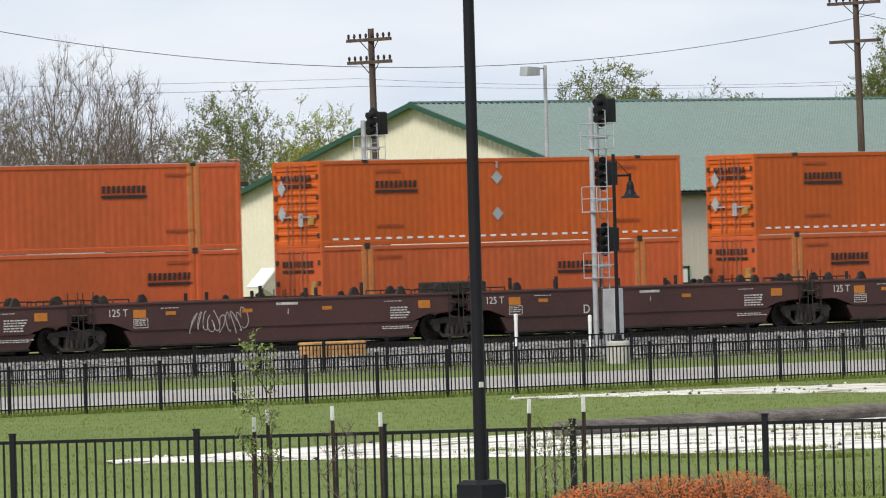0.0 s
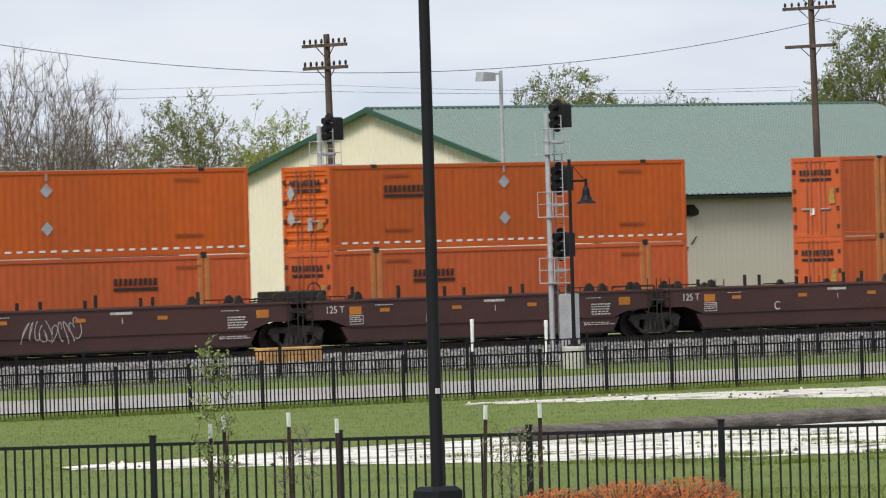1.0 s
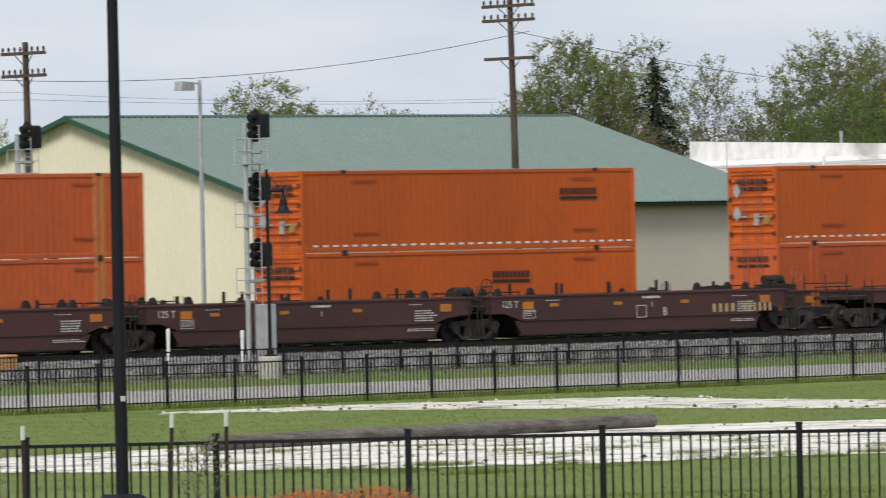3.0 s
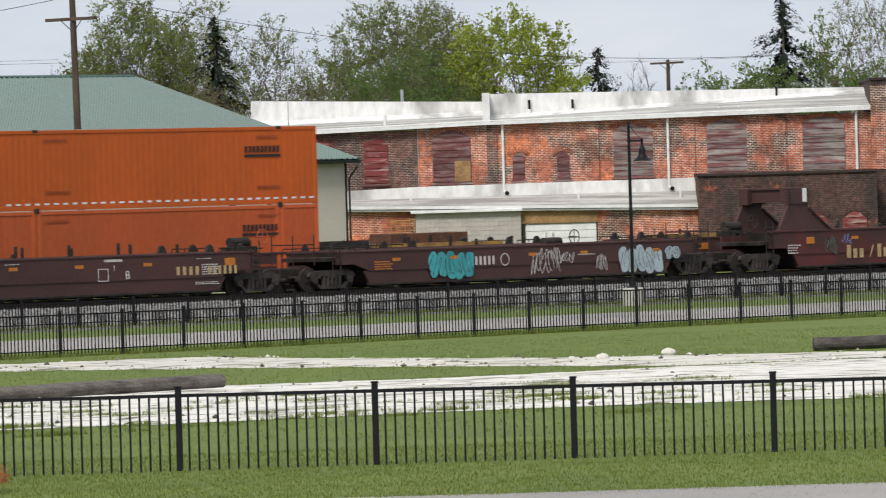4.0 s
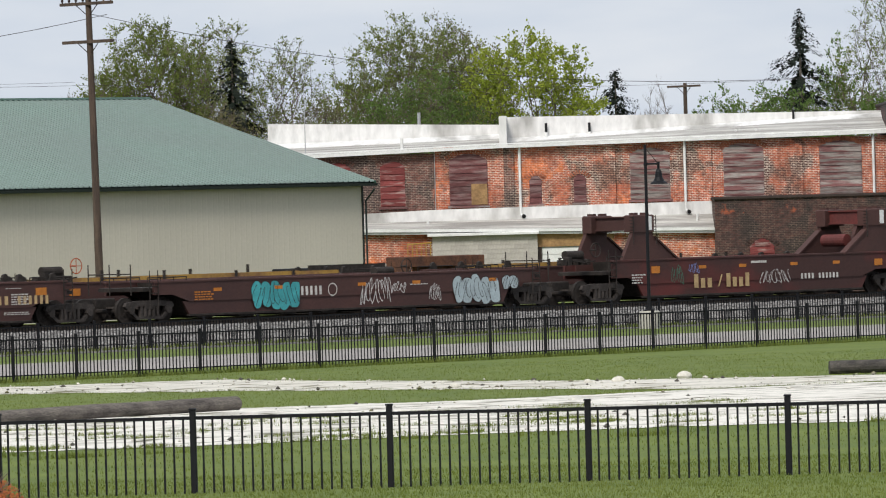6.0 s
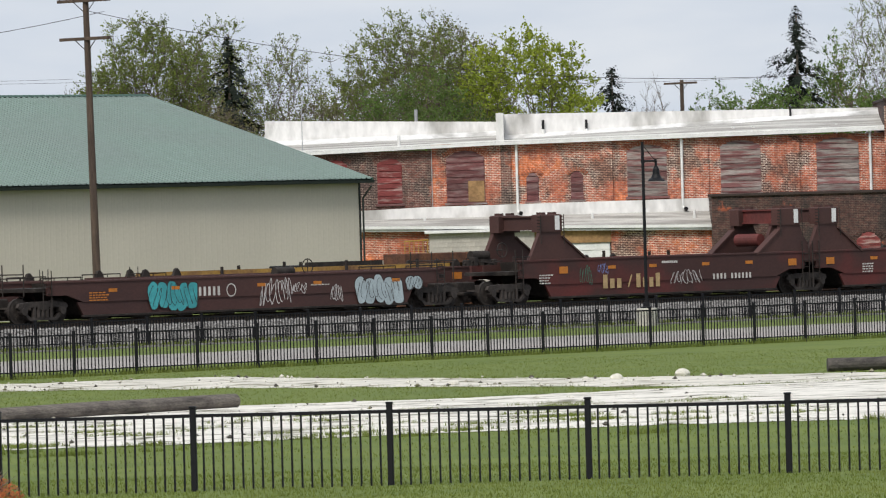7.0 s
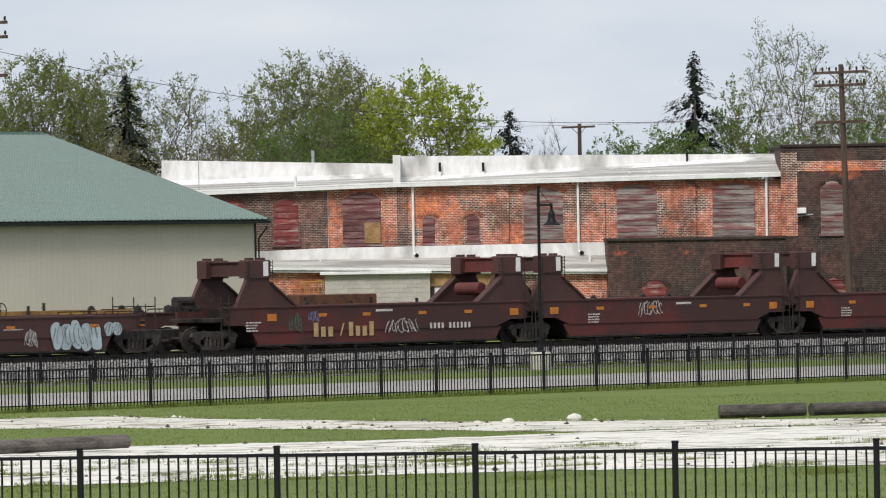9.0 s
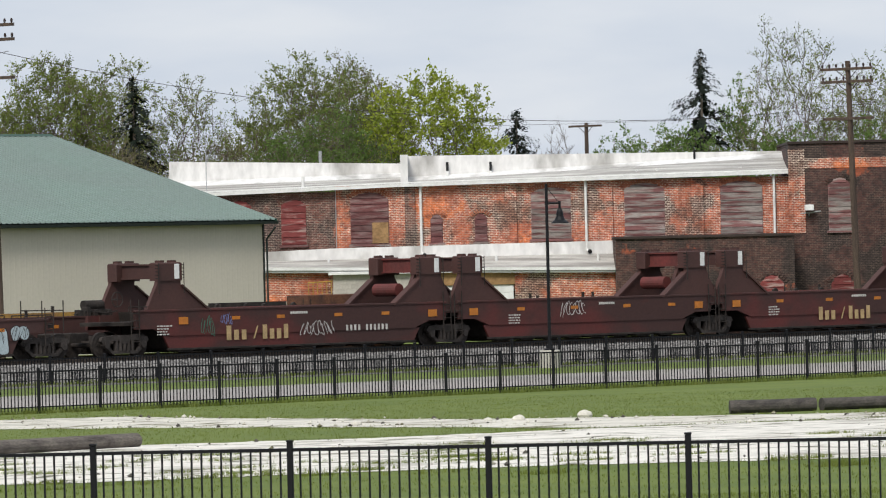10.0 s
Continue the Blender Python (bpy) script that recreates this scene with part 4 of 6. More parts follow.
        for z in (0.3, 0.95, 1.6, 2.3):
            yy = s * (W - 0.14)
            part("hinge", Geo().box(-0.015, 0.03, yy - 0.07, yy + 0.07, z, z + 0.16), M_DARKGAP, door)
    part("door_header", Geo().box(0.0, 0.1, -W + 0.1, W - 0.1, H - 0.17, H - 0.005, 0.012), m, c)
    part("door_sill", Geo().box(0.0, 0.1, -W + 0.1, W - 0.1, 0.0, 0.15, 0.012), m, c)
    # end wordmark and placards (drawn as plain blocks)
    g = Geo()
    for i in range(9):
        y = 0.85 - i * 0.19
        g.box(-0.008, 0.0, y - 0.13, y, 2.24, 2.44)
    g.box(-0.008, 0.0, -0.85, 0.85, 2.05, 2.14)
    part("wordmark", g, M_INK, c)
    if style == "tape":
        g = Geo()
        for z in (1.7, 0.85):
            g.v += [(-0.012, 0.8, z), (-0.012, 1.02, z + 0.3), (-0.012, 0.8 - 0.0, z + 0.6), (-0.012, 0.58, z + 0.3)]
            g.f.append((len(g.v) - 1, len(g.v) - 2, len(g.v) - 3, len(g.v) - 4))
        part("placard_holder", g, M_GALV, c)
        part("warning_label", Geo().box(-0.012, -0.004, -0.95, -0.62, 0.75, 1.05), M_YELLOW, c)
        part("document_box", Geo().box(-0.03, 0.0, -0.35, -0.12, 0.7, 1.15), M_GALV, c)
    if style == "post":
        part("notice_plate", Geo().box(-0.012, -0.004, -1.0, -0.7, 1.2, 1.75), M_YELLOW, c)
        part("notice_plate", Geo().box(-0.012, -0.004, 0.1, 0.3, 0.8, 1.05), M_WHITE, c)
    # side writing
    y = -W - 0.002
    wz = 1.95 if style != "plain" else 1.9
    g = Geo()
    for i in range(9):
        g.prism_y([(wx + i * 0.205, wz), (wx + i * 0.205 + 0.135, wz), (wx + i * 0.205 + 0.15, wz + 0.24), (wx + i * 0.205 + 0.015, wz + 0.24)], y - 0.004, y)
    g.box(wx - 0.02, wx + 1.84, y - 0.004, y, wz - 0.17, wz - 0.07)
    part("wordmark", g, M_INK, c)
    faint = mat("faint_print", (0.33, 0.07, 0.02), 0.6)
    for x, z, w in ((2.4, H - 0.42, 1.1), (13.0, H - 0.42, 1.1), (2.4, 0.62, 1.2), (13.0, 0.62, 1.2)):
        bars(c, x, z, w, 0.1, 9, y, faint, seed + int(x), "id_marks")
    if style == "tape":
        g = Geo()
        for i in range(34):
            x = 0.5 + i * 0.46
            g.box(x, x + 0.24, y - 0.004, y, 0.21, 0.28)
        part("reflective_tape", g, M_WHITE, c)
    if style == "tape" and diamonds:
        g = Geo()
        for z in (0.75, 2.0):
            g.v += [(7.75, y, z), (8.0, y, z + 0.24), (7.75, y, z + 0.48), (7.5, y, z + 0.24)]
            k = len(g.v)
            g.f.append((k - 4, k - 3, k - 2, k - 1))
        g.box(7.71, 7.79, y - 0.004, y, 2.56, 2.78)
        part("placard_holder", g, M_GALV, c)
    return c


def move_box(c, x0, z):
    c.matrix_basis = pose(x0, FAR_Y, z)
    MOVES.append((c, (x0, FAR_Y, z), FAR_V))


def add_far_train():
    kinds = {"tape": container("container", "tape", "orange ribbed steel container with white reflective tape", 1, 2.4),
             "taped": container("container", "tape", "orange steel container with reflective tape, wordmark at far end", 5, 12.4, False),
             "plain": container("container", "plain", "plain orange corrugated steel container, scuffed", 2, 9.0),
             "post": container("container", "post", "faded orange steel container with tan lift posts", 3, 10.4),
             "post_near": container("container", "post", "orange steel container with lift posts and door wordmark", 6, 3.6),
             "sheet": container("container", "sheet", "smooth faded orange steel container", 4, 12.2)}
    used = set()

    def box(kind, x0, z):
        c = kinds[kind] if kind not in used else copy_thing(kinds[kind], Matrix())
        used.add(kind)
        move_box(c, x0, z)
    stacks = [(101.6, "sheet", "sheet"), (121.1, "post", "sheet"), (140.6, "tape", "post"), (160.2, "tape", "post_near"), (183.8, "post_near", "post_near"), (207.1, "taped", "plain"), (230.55, "taped", "sheet")]
    for x0, up, low in stacks:
        box(low, x0, 1.29)
        box(up, x0, 4.195)
    spans = [(s[0], 17.9) for s in stacks] + [(250.9, 8.6)] + [(266.4 + 23.4 * k, 17.9) for k in range(6)]
    for i, (x0, end) in enumerate(spans):
        c = thing("well_car", pose(x0, FAR_Y, RAIL_Z), "dark brown steel well car carrying stacked containers" if i < len(stacks) else "brown empty steel well car with yellow deck edges", "railway car", "far train well cars")
        MOVES.append((c, (x0, FAR_Y, RAIL_Z), FAR_V))
        well_body(c, -1.7, end, 1.42, M_BROWN, stakes=i >= len(stacks), seed=90 + i)
        for x in (-1.7, end):
            truck(c, x, False)
        if i >= len(stacks):
            g = Geo()
            for s in (-1.05, 1.05):
                g.box(1.0, end - 2.7, s - 0.08, s + 0.08, 1.49, 1.62)
            part("deck_edge", g, M_YELLOW, c)

# ---- green-roofed steel building ----
def add_green_building():
    X0, X1, Y0, Y1, ZE, ZR, ZG = 169.45, 196.25, 196.5, 222.5, 6.0, 9.72, 0.55
    YM = (Y0 + Y1) / 2
    b = thing("steel_building", pose(0, 0, 0), "beige ribbed steel building with a green metal gable roof", "building")

    def ribbed(a0, a1, z0, zf, along_x, fixed, out, material, step=0.30, label="", dep=0.003):
        g = Geo()
        n = int((a1 - a0) / step)
        pts = []
        for i in range(n):
            u = a0 + (a1 - a0) * i / n
            w = (a1 - a0) / n
            pts += [(u, 0), (u + w * 0.72, 0), (u + w * 0.78, dep), (u + w * 0.94, dep)]
        pts.append((a1, 0))
        for u, d in pts:
            q = fixed + out * d
            for z in (z0, zf(u)):
                g.v.append((u, q, z) if along_x else (q, u, z))
        g.f = [(2 * i, 2 * i + 2, 2 * i + 3, 2 * i + 1) for i in range(len(pts) - 1)]
        part("wall", g, material, b, label)
    ribbed(X0, X1, ZG - 0.3, lambda u: ZE, True, Y0, -1, M_SIDING)
    ribbed(X0, X1, ZG - 0.3, lambda u: ZE, True, Y1, 1, M_SIDING)
    gable = lambda u: ZE + (ZR - ZE) * (1 - abs(u - YM) / (YM - Y0))
    ribbed(Y0, YM, ZG - 0.3, gable, False, X0, -1, M_CREAM, label="cream ribbed gable wall", dep=0.022)
    ribbed(YM, Y1, ZG - 0.3, gable, False, X0, -1, M_CREAM, label="cream ribbed gable wall", dep=0.022)
    ribbed(Y0, YM, ZG - 0.3, gable, False, X1, 1, M_CREAM)
    ribbed(YM, Y1, ZG - 0.3, gable, False, X1, 1, M_CREAM)
    over = 0.4
    sl = (ZR - ZE) / (YM - Y0)
    for s in (-1, 1):
        ye = Y0 - over if s < 0 else Y1 + over
        ze = ZE - over * sl
        g = Geo()
        n = 92
        pts = []
        for i in range(n):
            u = X0 - over + (X1 - X0 + 2 * over) * i / n
            w = (X1 - X0 + 2 * over) / n
            pts += [(u, 0), (u + w * 0.7, 0), (u + w * 0.76, 0.05), (u + w * 0.94, 0.05)]
        pts.append((X1 + over, 0))
        for u, d in pts:
            g.v += [(u, ye, ze + 0.1 + d), (u, YM, ZR + 0.1 + d)]
        g.f = [(2 * i, 2 * i + 2, 2 * i + 3, 2 * i + 1) for i in range(len(pts) - 1)]
        k = len(g.v)
        g.v += [(X0 - over, ye, ze), (X1 + over, ye, ze), (X1 + over, YM, ZR), (X0 - over, YM, ZR)]
        g.f.append((k + 3, k + 2, k + 1, k))
        part("roof_slope", g, M_GREENROOF, b)
        for x in (X0 - over, X1 + over):
            part("rake_trim", Geo().prism_x([(ye, ze - 0.07), (YM, ZR - 0.07), (YM, ZR + 0.13), (ye, ze + 0.13)], x - 0.05, x + 0.05), M_GREENTRIM, b)
        part("gutter", Geo().prism_x([(ye - s * 0.02, ze - 0.08), (ye + s * 0.12, ze - 0.08), (ye + s * 0.14, ze + 0.05), (ye - s * 0.02, ze + 0.05)], X0 - over, X1 + over), M_DARKTRIM, b)
    part("ridge_cap", Geo().prism_x([(YM - 0.22, ZR + 0.09), (YM, ZR + 0.17), (YM + 0.22, ZR + 0.09)], X0 - over, X1 + over), M_GREENTRIM, b)
    for x in (X0, X1):
        part("corner_trim", Geo().box(x - 0.035, x + 0.04, Y0 - 0.05, Y0 + 0.05, ZG, ZE - 0.1), M_DARKTRIM if x == X1 else M_SIDING, b)
    part("downpipe", Geo().tube((X1 + 0.25, Y0 - 0.5, ZE - 0.3), (X1 + 0.10, Y0 - 0.12, ZE - 0.8), 0.04, 0.04, 8).tube((X1 + 0.10, Y0 - 0.12, ZE - 0.8), (X1 + 0.10, Y0 - 0.12, ZG), 0.04, 0.04, 8), M_DARKTRIM, b)
    xl = 174.55
    part("wall_lamp", Geo().prism_x([(Y0 - 0.04, 5.15), (Y0 - 0.30, 5.2), (Y0 - 0.34, 5.35), (Y0 - 0.04, 5.6)], xl - 0.22, xl + 0.22), M_SIGNAL, b, "black wall-pack lamp")
    part("wall_door", Geo().box(171.15, 172.05, Y0 - 0.06, Y0 - 0.03, ZG, 2.98), M_WHITE, b, "white steel door")
    part("door_frame", Geo().box(171.05, 171.15, Y0 - 0.07, Y0 - 0.03, ZG, 3.08).box(172.05, 172.15, Y0 - 0.07, Y0 - 0.03, ZG, 3.08).box(171.05, 172.15, Y0 - 0.07, Y0 - 0.03, 2.98, 3.08), M_GREENTRIM, b)
    # dents: a slanting dark scrape
    part("scrape", Geo().prism_y([(174.0, 3.50), (174.1, 3.50), (174.45, 3.95), (174.38, 3.97)], Y0 - 0.036, Y0 - 0.032).prism_y([(174.55, 4.05), (174.62, 4.04), (174.9, 4.35), (174.85, 4.37)], Y0 - 0.036, Y0 - 0.032), M_DARKGAP, b)


# ---- old brick works ----
def arch_outline(x0, x1, z0, z1, rise, n=8):
    pts = [(x0, z0), (x1, z0)]
    for i in range(n + 1):
        t = i / n
        pts.append((x1 + (x0 - x1) * t, z1 - rise + rise * math.sin(math.pi * t) if 0 < t < 1 else z1 - rise))
    return pts


def opening(b, x0, x1, z0, z1, y, kind, rise=0.22, surround=None):
    """A boarded arched opening with its brick hood, sill and planks, on the wall face at y."""
    w = part("window", Geo().prism_y(arch_outline(x0, x1, z0, z1, rise), y - 0.025, y + 0.05), kind, b, "boarded-up arched window")
    rng = random.Random(int(x0 * 100) + int(z0 * 10))
    z = z0 + 0.03
    k = 0
    while z < z1 - 0.1:
        h = min(rng.uniform(0.22, 0.34), z1 - 0.03 - z)
        top = z + h
        ins = 0.03 if top < z1 - rise else 0.03 + (x1 - x0) * 0.5 * (1 - math.sqrt(max(0.0, 1 - ((top - z1 + rise) / (rise + 0.05)) ** 2)))
        g = Geo().box(x0 + ins, x1 - ins, y - 0.05 - rng.uniform(0, 0.015), y - 0.022, z, top - 0.032)
        part("board", g, kind, w)
        z = top
        k += 1
    g = Geo()
    n = max(9, int((x1 - x0 + 0.24) / 0.105))
    for i in range(n):
        t = (i + 0.5) / n
        cx = x0 - 0.12 + (x1 - x0 + 0.24) * t
        cz = z1 - rise + rise * math.sin(math.pi * t) + 0.02
        a = -math.atan(rise * math.pi * math.cos(math.pi * t) / (x1 - x0))
        q = (x1 - x0 + 0.24) / n * 0.36
        g.v += [(cx + dx * math.cos(a) + dz * math.sin(a), yy, cz - dx * math.sin(a) + dz * math.cos(a)) for yy in (y - 0.045, y) for dx, dz in ((-q, 0), (q, 0), (q, 0.19), (-q, 0.19))]
        k = len(g.v) - 8
        g.f += [(k, k + 1, k + 2, k + 3), (k + 1, k + 5, k + 6, k + 2), (k + 3, k + 2, k + 6, k + 7), (k, k + 3, k + 7, k + 4)]
    part("arch_bricks", g, surround or M_ARCH, w)
    part("sill", Geo().box(x0 - 0.08, x1 + 0.08, y - 0.1, y, z0 - 0.1, z0, 0.01), M_BOARD, w)


def add_brick_works():
    b = thing("brick_works", pose(217.7, 206.5, 0, 0, 0, -46.4), "old two-storey red brick works with boarded arched windows", "building")
    zt = 7.45
    # main wall in bays, sooty brick at one end
    part("wall", Geo().box(-12.4, -4.87, 0.0, 9.0, 0.2, zt - 0.15), M_BRICKS, b, "soot-dark brick wall with pale joints")
    part("wall", Geo().box(-4.87, 15.25, 0.002, 9.0, 0.2, zt + 0.1), M_BRICK, b)
    part("pilaster", Geo().box(-1.79, -1.32, -0.08, -0.002, 4.7, zt + 0.1), M_BRICKS, b)
    for x in (2.9, 7.15, 11.2):
        part("pilaster", Geo().box(x - 0.27, x + 0.27, -0.10, -0.002, 4.3, zt + 0.1), M_BRICK, b)
    part("conduit", Geo().tube((-4.85, -0.03, 4.8), (-4.85, -0.03, 7.4), 0.018, 0.018, 6), M_GALV, b)
    # windows of the upper floor
    opening(b, -9.7, -8.6, 5.0, 7.0, 0, M_BOARDRED, 0.24, M_ARCHD)
    opening(b, -7.28, -6.18, 4.98, 7.0, 0, M_BOARDRED, 0.24, M_ARCHD)
    opening(b, -4.21, -2.51, 4.95, 7.25, 0, M_BOARDOLD, 0.3)
    opening(b, -0.67, -0.12, 4.95, 6.2, 0, M_BOARDOLD, 0.2)
    opening(b, 1.29, 1.85, 4.95, 6.2, 0, M_BOARDOLD, 0.2)
    opening(b, 3.8, 5.58, 5.0, 7.28, 0, M_BOARD, 0.24)
    opening(b, 7.95, 9.74, 5.05, 7.38, 0, M_BOARD, 0.24)
    opening(b, 12.21, 14.09, 5.05, 7.38, 0, M_BOARD, 0.22)
    part("patch_panel", Geo().box(-3.25, -2.54, -0.088, -0.066, 4.98, 5.9), M_PLY, b, "pale plywood patch")
    # roof: grey slope, white parapet behind that runs out to one end, gutter
    for x0, x1, g0, g1, f0, f1, p0, p1 in ((-12.4, -1.7, 7.29, 7.57, 7.80, 8.0, 8.88, 8.56), (-1.7, 15.25, 7.56, 7.76, 7.78, 8.5, 8.9, 8.74)):
        part("roof_slope", Geo().hexa(x0, x1, (-0.25, g0 - 0.1, g0, g1 - 0.1, g1), (5.0, f0 - 0.4, f0, f1 - 0.4, f1)), M_GREYROOF, b)
        part("parapet", Geo().hexa(x0, x1, (5.0, f0 - 0.4, p0, f1 - 0.4, p1), (5.5, f0 - 0.4, p0, f1 - 0.4, p1)), M_MEMBRANE, b)
        part("parapet_foot", Geo().hexa(x0, x1, (4.2, f0 - 0.3, f0 - 0.06, f1 - 0.3, f1 - 0.06), (4.99, f0 - 0.3, f0 + 0.16, f1 - 0.3, f1 + 0.16)), M_MEMBRANE, b)
        part("gutter", Geo().hexa(x0, x1, (-0.42, g0 - 0.11, g0 + 0.03, g1 - 0.11, g1 + 0.03), (-0.26, g0 - 0.11, g0 + 0.03, g1 - 0.11, g1 + 0.03)), M_WHITE, b)
        part("drip_edge", Geo().hexa(x0, x1, (-0.30, g0 + 0.05, g0 + 0.11, g1 + 0.05, g1 + 0.11), (-0.1, g0 + 0.05, g0 + 0.11, g1 + 0.05, g1 + 0.11)), M_WHITE, b)
    part("parapet_end", Geo().hexa(-1.95, -1.62, (0.2, 7.4, 8.88, 7.4, 8.88), (5.6, 7.4, 8.9, 7.4, 8.9)), M_MEMBRANE, b)
    for x in (-1.08, 6.24, 14.6):
        part("downpipe", Geo().tube((x, -0.16, 4.45), (x, -0.16, 7.6), 0.06, 0.06, 8).tube((x, -0.16, 4.5), (x + 0.12, -0.34, 4.38), 0.06, 0.06, 8), M_WHITE, b)
        part("pipe_outlet", Geo().tube((x + 0.12, -0.34, 4.42), (x + 0.14, -0.44, 4.40), 0.09, 0.09, 8), M_SIGNAL, b)
    for x, z in ((0.15, 8.45), (2.1, 8.42)):
        vent = part("vent_pipe", Geo().tube((x, 4.8, z - 0.28), (x, 4.8, z + 0.13), 0.06, 0.06, 8), M_SIGNAL, b)
        part("collar", Geo().tube((x, 4.8, z - 0.5), (x, 4.8, z - 0.28), 0.075, 0.065, 8), M_WHITE, vent)
    part("vent_pipe", Geo().tube((11.3, 4.9, 8.3), (11.3, 4.9, 8.85), 0.05, 0.05, 8), M_SIGNAL, b)
    part("flue", Geo().tube((-5.6, 7.0, 8.2), (-5.6, 7.0, 9.25), 0.075, 0.075, 8), M_GALV, b)
    part("antenna", Geo().tube((-10.6, 1.2, 7.4), (-10.6, 1.2, 10.2), 0.025, 0.012, 6), M_GALV, b)
    for x, y in ((-6.3, 1.2), (8.6, 1.6), (9.5, 1.6), (13.2, 1.6)):
        part("vent_stub", Geo().tube((x, y, 7.4), (x, y, 8.02), 0.07, 0.07, 8), M_WHITE, b)
    # lean-to in front with white flashing
    part("lean_to_wall", Geo().box(-12.4, -5.0, -3.0, -2.75, 0.2, 3.85), M_BRICK, b)
    part("lean_to_wall", Geo().box(2.98, 7.4, -3.0, -2.75, 0.2, 3.7), M_BRICK, b)
    part("lean_to_roof", Geo().hexa(-12.4, 7.4, (-3.25, 3.9, 4.04, 3.5, 3.66), (0.0, 4.0, 4.30, 4.0, 4.32)), M_GREYROOF, b)
    part("lean_to_gutter", Geo().hexa(-12.4, 7.4, (-3.38, 3.97, 4.10, 3.56, 3.69), (-3.26, 3.97, 4.10, 3.56, 3.69)), M_WHITE, b)
    part("drip_edge", Geo().hexa(-12.4, 7.4, (-3.30, 3.87, 3.94, 3.46, 3.53), (-3.1, 3.87, 3.94, 3.46, 3.53)), M_WHITE, b)
    part("flashing", Geo().prism_y([(-12.4, 4.15), (7.4, 4.27), (7.4, 4.86), (1.0, 4.83), (-4.7, 4.80), (-7.8, 4.71), (-12.4, 4.6)], -0.20, -0.11), M_MEMBRANE, b, "white roof membrane upstand")
    for x in (-5.2, 2.2, 6.7):
        part("vent_stub", Geo().tube((x, -1.6, 3.95), (x, -1.6, 4.34), 0.06, 0.06, 8), M_WHITE, b)
    # concrete block bay and shutter door
    bay = part("block_bay", Geo().box(-5.0, -0.38, -3.28, -3.02, 0.2, 3.62), M_CMU, b, "grey concrete block wall")
    bm_ = mesh("block", Geo().box(0, 0.388, -0.012, 0.0, 0, 0.188), M_CMU)
    for r in range(9):
        for k in range(12):
            xx = -4.99 + k * 0.4 + (0.2 if r % 2 else 0.0)
            if xx + 0.39 < -0.38:
                part("block", bm_, None, bay, at=pose(xx, -3.28, 1.8 + r * 0.2))
    part("bay_cap", Geo().box(-5.2, -0.3, -3.55, -3.3, 3.62, 3.74, 0.02), M_WHITE, b)
    part("door_header", Geo().box(-0.38, 2.98, -3.06, -2.8, 3.04, 3.66), M_PLY, b, "raw plywood door header")
    door = part("shutter_door", Geo().box(-0.2, 2.93, -2.95, -2.88, 0.3, 3.04), M_WHITE, b, "white roller shutter door")
    for k in range(8):
        part("slat", Geo().box(-0.18, 2.91, -2.985, -2.95, 0.4 + k * 0.33, 0.4 + k * 0.33 + 0.30, 0.01), M_WHITE, door)
    part("door_jamb", Geo().box(-0.38, -0.2, -3.04, -2.8, 0.2, 3.04), M_DARKGAP, b)
    # yellow stair rail
    rail = part("stair_rail", Geo().tube((-6.1, -3.3, 3.3), (-5.02, -3.3, 3.35), 0.03, 0.03, 6), M_YELLOW, b, "yellow steel stair rail")
    for k in range(6):
        part("baluster", Geo().tube((-6.08 + 0.2 * k, -3.3, 1.4), (-6.08 + 0.2 * k, -3.3, 3.32), 0.022, 0.022, 6), M_YELLOW, rail)
    # small arched window in the lean-to
    opening(b, -7.55, -6.4, 1.2, 2.5, -3.0, M_CMU, 0.4)
    # dark annex and tower
    part("annex_wall", Geo().box(7.41, 15.24, -4.0, 0.0, 0.2, 4.90), M_BRICKD, b, "soot-dark brick annex")
    part("annex_coping", Geo().box(7.34, 15.24, -4.1, -0.2, 4.9, 5.02, 0.02), M_DARKGAP, b)
    opening(b, 8.9, 9.98, 1.0, 3.15, -4.0, M_BOARDRED, 0.36, M_BRICKD)
    opening(b, 11.88, 13.05, 1.0, 3.2, -4.0, M_BOARDRED, 0.36, M_BRICKD)
    opening(b, 13.7, 14.74, 1.0, 3.18, -4.0, M_BOARDRED, 0.36, M_BRICKD)
    part("tower_wall", Geo().box(15.25, 27.0, -0.6, 9.0, 0.2, 8.95), M_BRICKD, b, "taller sooty brick end block")
    part("tower_coping", Geo().box(15.2, 27.0, -0.68, 9.0, 8.95, 9.06, 0.02), M_DARKGAP, b)
    part("tower_corner", Geo().box(15.22, 15.95, -0.64, -0.6, 5.0, 8.7), M_BRICK, b, "orange brick corner strip")
    part("tower_band", Geo().box(15.95, 20.6, -0.625, -0.6, 7.85, 8.3), M_BRICK, b, "orange brick band")
    opening(b, 16.97, 18.0, 5.08, 7.43, -0.6, M_BOARD, 0.36, M_BRICKD)
    opening(b, 17.02, 18.02, 1.0, 3.14, -0.6, M_BOARDRED, 0.4, M_BRICKD)
    opening(b, 19.95, 21.05, 4.4, 7.5, -0.6, M_BOARD, 0.36, M_BRICKD)
    fl = part("flood_lamp", Geo().box(15.9, 16.3, -1.1, -0.7, 6.0, 6.25, 0.03), M_WHITE, b, "white twin flood lamp")
    part("bracket", Geo().tube((16.1, -0.9, 5.9), (16.1, -0.6, 5.75), 0.03, 0.03, 6).tube((15.7, -0.9, 5.85), (16.6, -0.9, 5.95), 0.03, 0.03, 6), M_GALV, fl)


